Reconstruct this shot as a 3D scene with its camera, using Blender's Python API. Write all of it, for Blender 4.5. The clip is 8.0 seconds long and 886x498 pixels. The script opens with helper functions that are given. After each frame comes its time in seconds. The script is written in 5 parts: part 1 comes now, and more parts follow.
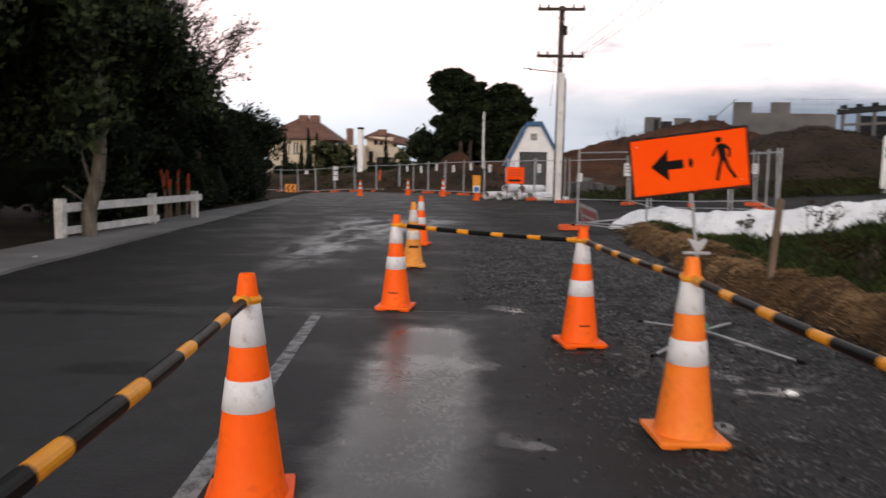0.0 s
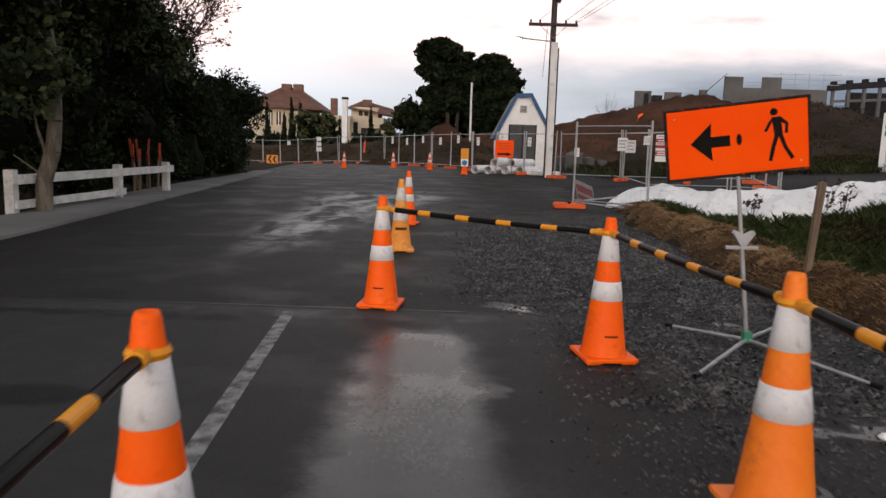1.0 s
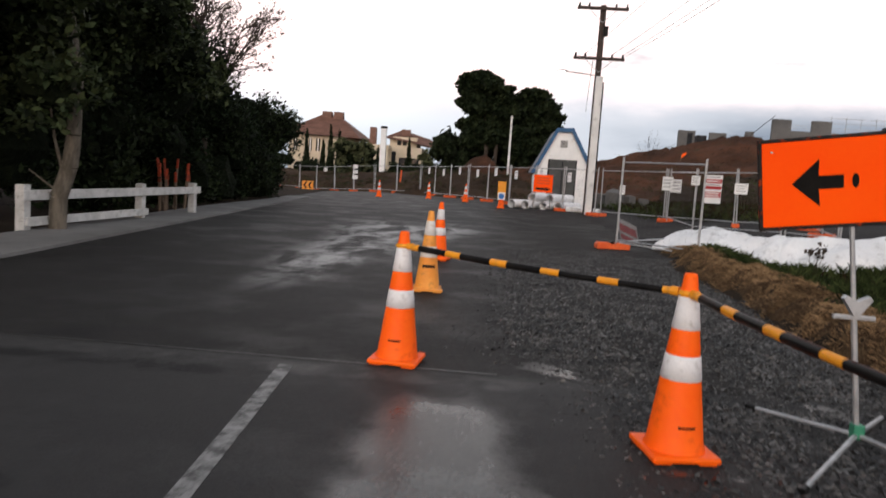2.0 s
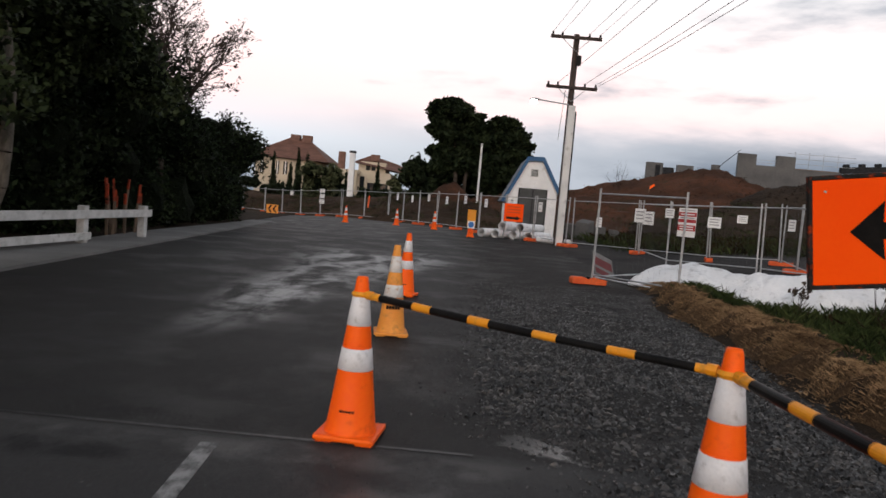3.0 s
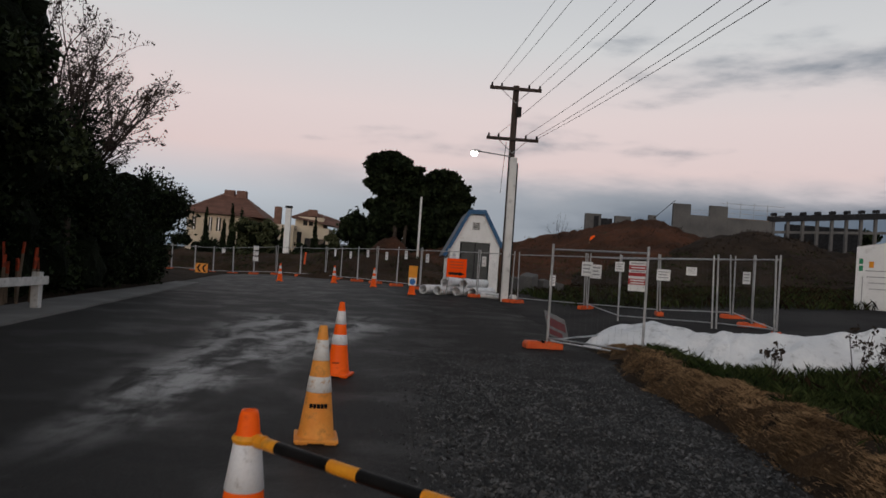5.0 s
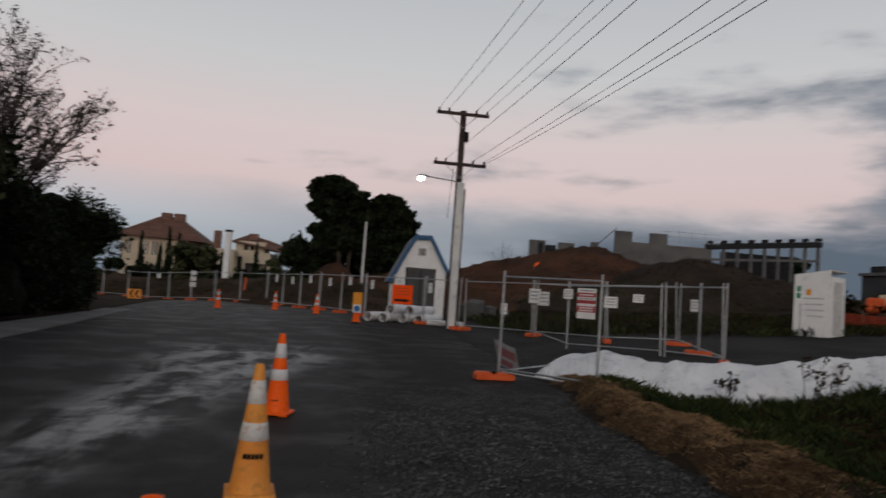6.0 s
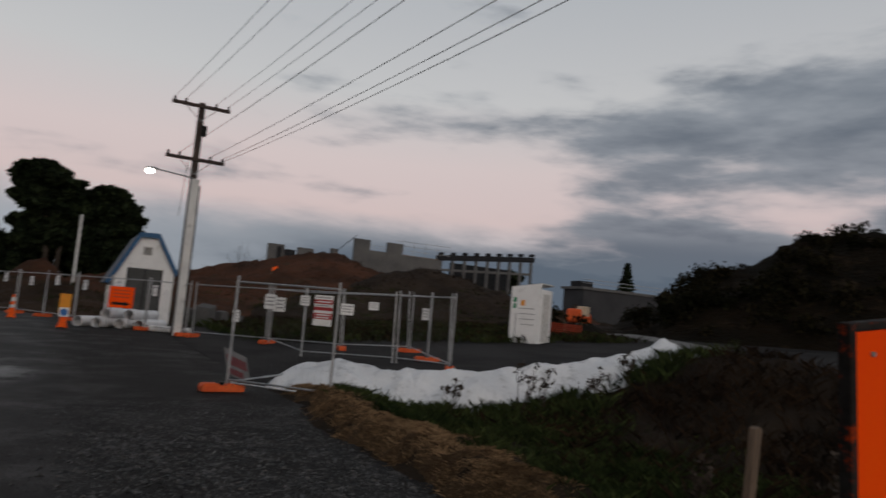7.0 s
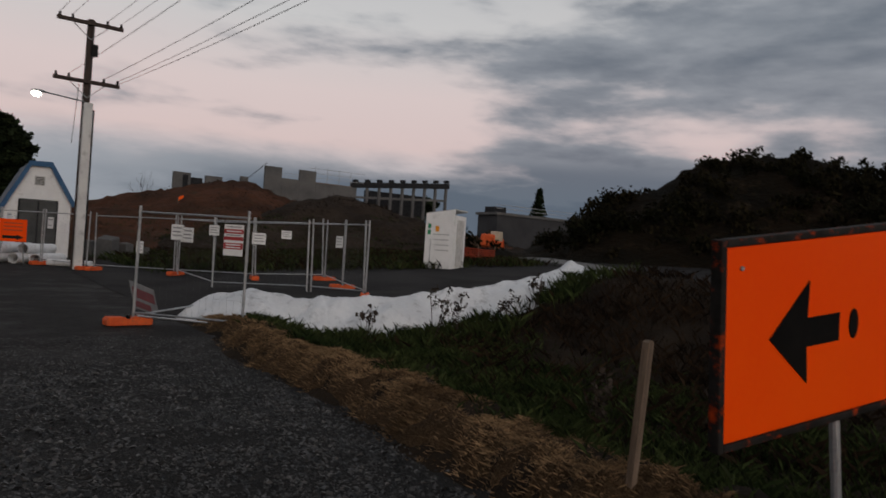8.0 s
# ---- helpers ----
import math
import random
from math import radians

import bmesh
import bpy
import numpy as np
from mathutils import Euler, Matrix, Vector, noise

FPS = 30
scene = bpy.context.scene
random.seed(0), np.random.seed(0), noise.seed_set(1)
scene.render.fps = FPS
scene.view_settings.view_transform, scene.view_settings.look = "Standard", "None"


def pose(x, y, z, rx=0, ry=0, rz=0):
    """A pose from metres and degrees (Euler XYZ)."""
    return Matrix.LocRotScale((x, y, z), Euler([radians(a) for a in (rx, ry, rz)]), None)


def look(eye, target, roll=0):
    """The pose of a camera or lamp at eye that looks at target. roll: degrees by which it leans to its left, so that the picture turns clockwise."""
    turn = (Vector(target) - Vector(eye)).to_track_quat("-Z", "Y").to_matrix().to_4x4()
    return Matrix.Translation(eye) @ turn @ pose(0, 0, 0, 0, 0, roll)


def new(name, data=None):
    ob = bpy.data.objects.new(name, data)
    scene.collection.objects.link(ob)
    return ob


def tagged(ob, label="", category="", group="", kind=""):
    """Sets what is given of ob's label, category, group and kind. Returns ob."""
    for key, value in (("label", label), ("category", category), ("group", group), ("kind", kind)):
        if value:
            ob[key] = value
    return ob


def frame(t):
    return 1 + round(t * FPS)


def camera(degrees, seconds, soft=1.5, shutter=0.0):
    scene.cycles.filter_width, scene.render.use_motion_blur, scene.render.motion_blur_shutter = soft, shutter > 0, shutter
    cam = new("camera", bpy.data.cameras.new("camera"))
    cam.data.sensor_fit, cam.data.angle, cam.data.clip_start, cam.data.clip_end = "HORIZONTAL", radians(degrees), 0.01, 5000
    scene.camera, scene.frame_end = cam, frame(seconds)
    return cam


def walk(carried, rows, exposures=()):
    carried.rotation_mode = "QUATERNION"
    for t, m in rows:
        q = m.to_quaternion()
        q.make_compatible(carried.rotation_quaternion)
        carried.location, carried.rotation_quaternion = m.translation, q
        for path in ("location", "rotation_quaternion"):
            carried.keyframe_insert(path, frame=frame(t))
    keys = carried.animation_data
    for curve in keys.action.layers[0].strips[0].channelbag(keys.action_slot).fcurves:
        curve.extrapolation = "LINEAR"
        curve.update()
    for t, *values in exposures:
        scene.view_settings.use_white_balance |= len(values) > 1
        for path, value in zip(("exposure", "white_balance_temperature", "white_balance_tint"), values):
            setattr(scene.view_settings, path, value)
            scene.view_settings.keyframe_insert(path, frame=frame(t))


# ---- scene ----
cam = camera(64.1, 8.0, soft=1.5, shutter=0.6)
PATH = [
    (0, (0.203, 0.058, 1.279), (0.129, 2.046, 1.071), 1.0),
    (0.5, (0.156, 0.556, 1.287), (-0.018, 2.534, 1.05), 3.1),
    (1, (0.086, 1.045, 1.3), (0.058, 3.025, 1.016), 1.7),
    (1.5, (0.105, 1.513, 1.291), (-0.029, 3.489, 1.015), 1.3),
    (2, (0.079, 1.977, 1.277), (-0.048, 3.963, 1.077), 3.9),
    (3.5, (-0.009, 3.227, 1.365), (0.011, 5.224, 1.266), 3.5),
    (4, (-0.028, 3.581, 1.404), (0.04, 5.579, 1.346), 1.1),
    (4.5, (0.008, 3.917, 1.436), (0.093, 5.915, 1.428), 3.3),
    (6, (-0.04, 4.773, 1.478), (0.225, 6.751, 1.603), 4.1),
    (6.5, (-0.016, 4.954, 1.515), (0.592, 6.852, 1.683), 5.4),
    (7, (0.04, 5.006, 1.52), (0.988, 6.755, 1.718), 5.0),
    (7.2, (0.04, 5.004, 1.523), (1.047, 6.721, 1.72), 4.5),
    (7.5, (0.028, 4.986, 1.495), (1.132, 6.65, 1.61), 5.3),
    (8, (0.079, 4.98, 1.517), (1.246, 6.603, 1.528), 3.8),
]
walk(cam, [(t, look(eye, target, roll)) for t, eye, target, roll in PATH],
     exposures=[(0.0, 0.2, 6700, 12), (1.0, 0.06, 6800, 12), (2.0, 0.26, 6700, 11), (3.5, -0.38, 6550, 10), (4.5, -0.73, 6500, 9), (6.0, -0.98, 6500, 9), (7.0, -1.06, 6500, 9), (8.0, -1.0, 6600, 10)])


# ---- node helpers ----
def feed(nt, sock, v):
    if isinstance(v, bpy.types.NodeSocket):
        nt.links.new(v, sock)
    else:
        sock.default_value = v


def rgb(c):
    return (c[0], c[1], c[2], 1.0)


def op(nt, kind, a, b=0.0, clamp=False):
    n = nt.nodes.new("ShaderNodeMath")
    n.operation, n.use_clamp = kind, clamp
    feed(nt, n.inputs[0], a)
    feed(nt, n.inputs[1], b)
    return n.outputs[0]


def ease(nt, v, lo, hi, a=0.0, b=1.0):
    n = nt.nodes.new("ShaderNodeMapRange")
    n.interpolation_type = "SMOOTHSTEP"
    feed(nt, n.inputs[0], v)
    for i, x in enumerate((lo, hi, a, b)):
        feed(nt, n.inputs[1 + i], x)
    return n.outputs[0]


def noise_tex(nt, vec, scale, detail=4.0, rough=0.55, distort=0.0):
    n = nt.nodes.new("ShaderNodeTexNoise")
    if vec is not None:
        feed(nt, n.inputs["Vector"], vec)
    n.inputs["Scale"].default_value = scale
    n.inputs["Detail"].default_value = detail
    n.inputs["Roughness"].default_value = rough
    n.inputs["Distortion"].default_value = distort
    return n.outputs["Fac"]


def mix(nt, f, a, b):
    n = nt.nodes.new("ShaderNodeMix")
    n.data_type = "RGBA"
    feed(nt, n.inputs[0], f)
    feed(nt, n.inputs[6], rgb(a) if isinstance(a, tuple) else a)
    feed(nt, n.inputs[7], rgb(b) if isinstance(b, tuple) else b)
    return n.outputs[2]


def shader(name):
    m = bpy.data.materials.new(name)
    m.use_nodes = True
    return m, m.node_tree, m.node_tree.nodes["Principled BSDF"]


def object_coords(nt, stretch=(1, 1, 1)):
    tc = nt.nodes.new("ShaderNodeTexCoord")
    mp = nt.nodes.new("ShaderNodeMapping")
    mp.inputs["Scale"].default_value = stretch
    nt.links.new(tc.outputs["Object"], mp.inputs["Vector"])
    return mp.outputs[0]


def bumped(nt, b, height, strength, distance=0.02):
    n = nt.nodes.new("ShaderNodeBump")
    n.inputs["Strength"].default_value = strength
    n.inputs["Distance"].default_value = distance
    feed(nt, n.inputs["Height"], height)
    nt.links.new(n.outputs[0], b.inputs["Normal"])


def mat(name, a, b=None, rough=0.7, scale=4.0, fine=60.0, bump=0.2, metal=0.0, dist=0.01, grime=None, stretch=(1, 1, 1), lo=0.35, hi=0.65, spec=0.3, pieces=0.0):
    """Two-tone surface with broad blotches, fine grain and optional grime."""
    m, nt, bs = shader(name)
    v = object_coords(nt, stretch)
    broad, grain = noise_tex(nt, v, scale, 5.0), noise_tex(nt, v, fine, 3.0)
    f = ease(nt, op(nt, "ADD", op(nt, "MULTIPLY", broad, 0.7), op(nt, "MULTIPLY", grain, 0.3)), lo, hi)
    c = mix(nt, f, a, b or a)
    if grime:
        c = mix(nt, ease(nt, noise_tex(nt, v, scale * 2.3, 7.0, 0.7), 0.52, 0.72), c, grime)
    if pieces:
        geo = nt.nodes.new("ShaderNodeNewGeometry")
        hs = nt.nodes.new("ShaderNodeHueSaturation")
        feed(nt, hs.inputs["Value"], ease(nt, geo.outputs["Random Per Island"], 0, 1, 1 - pieces, 1 + pieces))
        feed(nt, hs.inputs["Color"], c)
        c = hs.outputs[0]
    feed(nt, bs.inputs["Base Color"], c)
    feed(nt, bs.inputs["Roughness"], ease(nt, grain, 0.2, 0.8, max(rough - 0.1, 0.02), min(rough + 0.1, 1)))
    bs.inputs["Metallic"].default_value = metal
    bs.inputs["Specular IOR Level"].default_value = spec
    if bump:
        bumped(nt, bs, grain, bump, dist)
    return m


# ---- world: dusk sky with a pink belt and a bank of cloud ----
world = bpy.data.worlds.new("dusk_sky")
scene.world = world
world.use_nodes = True
wt = world.node_tree
background = wt.nodes["Background"]
way = wt.nodes.new("ShaderNodeTexCoord").outputs["Generated"]
split = wt.nodes.new("ShaderNodeSeparateXYZ")
feed(wt, split.inputs[0], way)
sx, sy, sz = split.outputs
ramp = wt.nodes.new("ShaderNodeValToRGB")
feed(wt, ramp.inputs[0], op(wt, "MAXIMUM", sz, 0.0))
SKY = [(0.0, (0.33, 0.45, 0.60)), (0.035, (0.46, 0.58, 0.76)), (0.08, (0.76, 0.81, 0.97)), (0.14, (1.18, 0.90, 0.92)), (0.21, (1.22, 0.99, 0.99)),
       (0.30, (1.05, 1.02, 1.03)), (0.45, (0.84, 0.86, 0.91)), (0.7, (0.40, 0.42, 0.47)), (1.0, (0.24, 0.26, 0.31))]
ramp.color_ramp.elements[0].position, ramp.color_ramp.elements[0].color = SKY[0][0], rgb(SKY[0][1])
ramp.color_ramp.elements[1].position, ramp.color_ramp.elements[1].color = SKY[-1][0], rgb(SKY[-1][1])
for p, c in SKY[1:-1]:
    ramp.color_ramp.elements.new(p).color = rgb(c)
sky_air = wt.nodes.new("ShaderNodeTexSky")
sky_air.sky_type, sky_air.sun_disc = "NISHITA", False
sky_air.sun_elevation, sky_air.sun_rotation = radians(4), radians(190)
add = wt.nodes.new("ShaderNodeMix")
add.data_type, add.blend_type = "RGBA", "ADD"
add.inputs[0].default_value = 0.05
feed(wt, add.inputs[6], ramp.outputs[0])
feed(wt, add.inputs[7], sky_air.outputs[0])
streak = wt.nodes.new("ShaderNodeMapping")
feed(wt, streak.inputs["Vector"], way)
streak.inputs["Scale"].default_value = (2.2, 2.2, 8.5)
puffs = noise_tex(wt, streak.outputs[0], 1.15, 6.0, 0.48, 0.15)
lumps = noise_tex(wt, streak.outputs[0], 3.0, 6.0, 0.55, 0.1)
# the bank of cloud stands to the north-east and thins out westward
east = op(wt, "ADD", op(wt, "MULTIPLY", sx, 0.90), op(wt, "MULTIPLY", sy, 0.44))
bank = op(wt, "MULTIPLY", ease(wt, east, 0.80, 0.93), ease(wt, op(wt, "SUBTRACT", sz, op(wt, "MULTIPLY", op(wt, "SUBTRACT", east, 0.84), 0.7)), 0.38, 0.20))
ragged = op(wt, "ADD", sz, op(wt, "MULTIPLY", op(wt, "SUBTRACT", lumps, 0.5), 0.10))
low = op(wt, "MULTIPLY", ease(wt, ragged, 0.15, 0.08), ease(wt, east, 0.10, 0.62))
cover = op(wt, "ADD", op(wt, "MULTIPLY", puffs, 0.66), op(wt, "MULTIPLY", lumps, 0.34))
cover = op(wt, "ADD", op(wt, "ADD", cover, op(wt, "MULTIPLY", bank, 0.22)), ease(wt, east, 0.1, 0.8, -0.085, 0.02))
cloudy = op(wt, "MAXIMUM", op(wt, "MULTIPLY", ease(wt, cover, 0.54, 0.69), 0.92), op(wt, "MULTIPLY", low, 0.98))
cloud_tone = mix(wt, ease(wt, op(wt, "ADD", op(wt, "MULTIPLY", cover, 0.6), op(wt, "ADD", op(wt, "MULTIPLY", lumps, 0.4), op(wt, "MULTIPLY", op(wt, "MULTIPLY", low, ease(wt, east, 0.5, 0.9)), 0.34))), 0.47, 0.82), (0.56, 0.61, 0.69), (0.20, 0.255, 0.335))
feed(wt, background.inputs["Color"], mix(wt, cloudy, add.outputs[2], cloud_tone))
background.inputs["Strength"].default_value = 1.0

# after sunset: a faint, very wide glow from behind the walker
sun = new("sun", bpy.data.lights.new("sun", "SUN"))
sun.data.energy, sun.data.angle, sun.data.color = 1.5, radians(60), (1.0, 0.92, 0.86)
sun.matrix_world = look((0, 0, 50), (8, 40, 42))


# ---- the lie of the land ----
def step(a, b, v):
    t = min(1.0, max(0.0, (v - a) / (b - a)))
    return t * t * (3 - 2 * t)


def lip_x(y):
    """Where the gravel ends at the bank."""
    return 2.98 + 0.07 * math.sin(y * 1.3) + 0.06 * max(0.0, min(y, 13) - 8.5) + 0.5 * step(13.5, 18, y)


def wobble(x, y, s, k=0.0):
    return noise.noise(Vector((x * s, y * s, k)))


def land(x, y):
    z = 0.16 * step(22, 34, y) * step(-7, 0, x)
    z += 0.06 * max(0.0, min(x, 38) - 5.0) * step(13, 20, y)
    z -= 0.4 * step(42, 58, y) * step(-6, -14, x)
    e = lip_x(y)
    near = 1 - step(15.5, 18.5, y)
    z += near * (0.25 * step(e, e + 0.45, x) - 0.44 * step(e + 0.75, e + 2.0, x))
    z += near * step(7.0, 12, x) * 0.45
    z += 1.05 * math.exp(-((x - 12.3) / 2.8) ** 2 - ((y - 14.2) / 2.6) ** 2)
    rough = 0.0
    if x > e:
        rough = near * min(1.0, (x - e) / 0.3) * (0.11 * wobble(x, y, 2.1) + 0.09 * wobble(x, y, 4.6, 3) + 0.03 * wobble(x, y, 11.0, 6))
    elif x > 0.6 and y < 22:
        rough = min(1.0, (x - 0.6) / 0.8) * (0.014 * wobble(x, y, 1.6, 5) + 0.010 * wobble(x, y, 5.5, 7))
    return z + rough


# ---- mesh helpers ----
def finish(name, bm, material, parent=None, label="", smooth=False):
    me = bpy.data.meshes.new(name)
    bmesh.ops.recalc_face_normals(bm, faces=bm.faces)
    bm.to_mesh(me)
    bm.free()
    me.materials.append(material)
    if smooth:
        for p in me.polygons:
            p.use_smooth = True
    ob = new(name, me)
    if parent:
        ob.parent = parent
    if label:
        ob["label"] = label
    return ob


def part(name, bm, material, parent, label="", smooth=False):
    return finish(name, bm, material, parent, label, smooth)


def thing(name, m, label, category, group=""):
    ob = new(name)
    ob.empty_display_size = 0.2
    ob.matrix_world = m
    return tagged(ob, label, category, group)


def box(bm, a, b, bevel=0.0):
    x0, y0, z0 = a
    x1, y1, z1 = b
    m = Matrix.LocRotScale(((x0 + x1) / 2, (y0 + y1) / 2, (z0 + z1) / 2), None, (abs(x1 - x0), abs(y1 - y0), abs(z1 - z0)))
    made = bmesh.ops.create_cube(bm, size=1, matrix=m)
    if bevel:
        edges = list({e for v in made["verts"] for e in v.link_edges})
        bmesh.ops.bevel(bm, geom=edges, offset=bevel, segments=2, affect="EDGES", profile=0.6)
    return bm


def tube(bm, p, q, r0, r1=None, n=8, caps=True):
    p, q = Vector(p), Vector(q)
    r1 = r0 if r1 is None else r1
    turn = (q - p).to_track_quat("Z", "Y").to_matrix()
    rings = []
    for c, r in ((p, r0), (q, r1)):
        rings.append([bm.verts.new(c + turn @ Vector((r * math.cos(6.28318 * i / n), r * math.sin(6.28318 * i / n), 0))) for i in range(n)])
    for i in range(n):
        bm.faces.new((rings[0][i], rings[0][(i + 1) % n], rings[1][(i + 1) % n], rings[1][i]))
    if caps:
        bm.faces.new(rings[0][::-1])
        bm.faces.new(rings[1])
    return bm


def lathe(bm, profile, n=20, closed=False):
    rings = [[bm.verts.new((r * math.cos(6.28318 * i / n), r * math.sin(6.28318 * i / n), z)) for i in range(n)] for r, z in profile]
    pairs = list(zip(rings, rings[1:])) + ([(rings[-1], rings[0])] if closed else [])
    for a, b in pairs:
        for i in range(n):
            bm.faces.new((a[i], a[(i + 1) % n], b[(i + 1) % n], b[i]))
    return bm


def slab(bm, outline, y0, y1):
    """A plate with an x-z outline between two depths."""
    a = [bm.verts.new((x, y0, z)) for x, z in outline]
    b = [bm.verts.new((x, y1, z)) for x, z in outline]
    bm.faces.new(a)
    bm.faces.new(b[::-1])
    for i in range(len(a)):
        j = (i + 1) % len(a)
        bm.faces.new((a[i], b[i], b[j], a[j]))
    return bm


def B():
    return bmesh.new()


def sheet(name, xs, ys, height, material, keep=None):
    """A grid of ground that follows height(x, y)."""
    verts, faces, index = [], [], {}
    for j, y in enumerate(ys):
        for i, x in enumerate(xs):
            index[i, j] = len(verts)
            verts.append((x, y, height(x, y)))
    for j in range(len(ys) - 1):
        for i in range(len(xs) - 1):
            if keep is None or keep((xs[i] + xs[i + 1]) / 2, (ys[j] + ys[j + 1]) / 2):
                faces.append((index[i, j], index[i + 1, j], index[i + 1, j + 1], index[i, j + 1]))
    me = bpy.data.meshes.new(name)
    me.from_pydata(verts, [], faces)
    for p in me.polygons:
        p.use_smooth = True
    me.materials.append(material)
    return new(name, me)


def quads(name, corners, material, parent=None):
    """One mesh of many small four-cornered pieces; corners is an array n x 4 x 3."""
    n = len(corners)
    me = bpy.data.meshes.new(name)
    me.vertices.add(n * 4)
    me.vertices.foreach_set("co", np.asarray(corners, dtype=np.float32).ravel())
    me.loops.add(n * 4)
    me.loops.foreach_set("vertex_index", np.arange(n * 4, dtype=np.int32))
    me.polygons.add(n)
    me.polygons.foreach_set("loop_start", np.arange(0, n * 4, 4, dtype=np.int32))
    me.update(calc_edges=True)
    me.materials.append(material)
    ob = new(name, me)
    if parent:
        ob.parent = parent
    return ob


def leaf_quads(rng, centres, size, long=1.6):
    """Small leaves of random tilt at the given centres."""
    n = len(centres)
    a = rng.normal(size=(n, 3))
    a /= np.linalg.norm(a, axis=1)[:, None]
    b = np.cross(a, rng.normal(size=(n, 3)))
    b /= np.linalg.norm(b, axis=1)[:, None]
    s = size * rng.uniform(0.6, 1.5, n)[:, None]
    a, b = a * s * long * 0.5, b * s * 0.5
    return np.stack([centres - a, centres + b * 0.9, centres + a, centres - b * 0.9], axis=1)


def clump_points(rng, blobs, count, hollow=0.4):
    """Points in the outer part of uneven clumps (x, y, z, rx, ry, rz), each broken into smaller tufts."""
    tufts = []
    for b in blobs:
        for _ in range(6):
            d = rng.normal(size=3)
            d /= np.linalg.norm(d)
            k = rng.uniform(0.28, 0.6)
            tufts.append([b[i] + d[i] * b[3 + i] * rng.uniform(0.45, 0.85) for i in range(3)] + [b[3 + i] * k * rng.uniform(0.8, 1.3) for i in range(3)])
    bl = np.array(tufts)
    w = bl[:, 3] * bl[:, 4] + bl[:, 4] * bl[:, 5] + bl[:, 3] * bl[:, 5]
    pick = rng.choice(len(bl), size=count, p=w / w.sum())
    bl = bl[pick]
    d = rng.normal(size=(count, 3))
    d /= np.linalg.norm(d, axis=1)[:, None]
    r = hollow + (1.0 - hollow) * rng.random(count) ** 0.6 + np.abs(rng.normal(0, 0.19, count))
    r *= 1 + 0.2 * np.sin(d[:, 0] * 7 + pick) * np.cos(d[:, 2] * 6 + 2 * pick)
    return bl[:, :3] + d * bl[:, 3:] * r[:, None]


def lumpy(bm, c, r, k, amp=0.25, sub=3):
    """An uneven rounded mass."""
    made = bmesh.ops.create_icosphere(bm, subdivisions=sub, radius=1)
    for v in made["verts"]:
        f = 1 + amp * noise.noise(v.co * 2.0 + Vector((k, k * 2, 0)))
        v.co = Vector(c) + Vector((v.co.x * r[0], v.co.y * r[1], v.co.z * r[2])) * f
    return bm


def ridge_mound(name, ridge, width, cell, amp, material, sharp=1.6, coarse=2.7, gritty=0.3, soft=0.0):
    """Heaped earth round a ridge line of (x, y, height)."""
    pts = [Vector(p) for p in ridge]
    x0, x1 = min(p.x for p in pts) - width, max(p.x for p in pts) + width
    y0, y1 = min(p.y for p in pts) - width, max(p.y for p in pts) + width

    def height(x, y):
        best, top = 1e9, 0.0
        for a, b in zip(pts, pts[1:]):
            ab = (b - a).xy
            t = min(1.0, max(0.0, (Vector((x, y)) - a.xy).dot(ab) / max(ab.length_squared, 1e-6)))
            dd = (Vector((x, y)) - (a.xy + ab * t)).length
            if dd < best:
                best, top = dd, a.z + (b.z - a.z) * t
        ground = land(x, y)
        f = max(0.0, 1 - best / width) ** sharp
        f += soft * (step(0.0, 1.0, f) - f)
        n = amp * (wobble(x, y, coarse / width, 2) + 0.5 * wobble(x, y, 2.7 * coarse / width, 9) + gritty * wobble(x, y, 6.7 * coarse / width, 4))
        return ground - 0.15 + (top - ground + 0.15) * f + n * min(1.0, f * 3) * (1.0 if f > 0 else 0.0)

    xs = list(np.arange(x0, x1 + cell, cell))
    ys = list(np.arange(y0, y1 + cell, cell))
    return sheet(name, xs, ys, height, material)


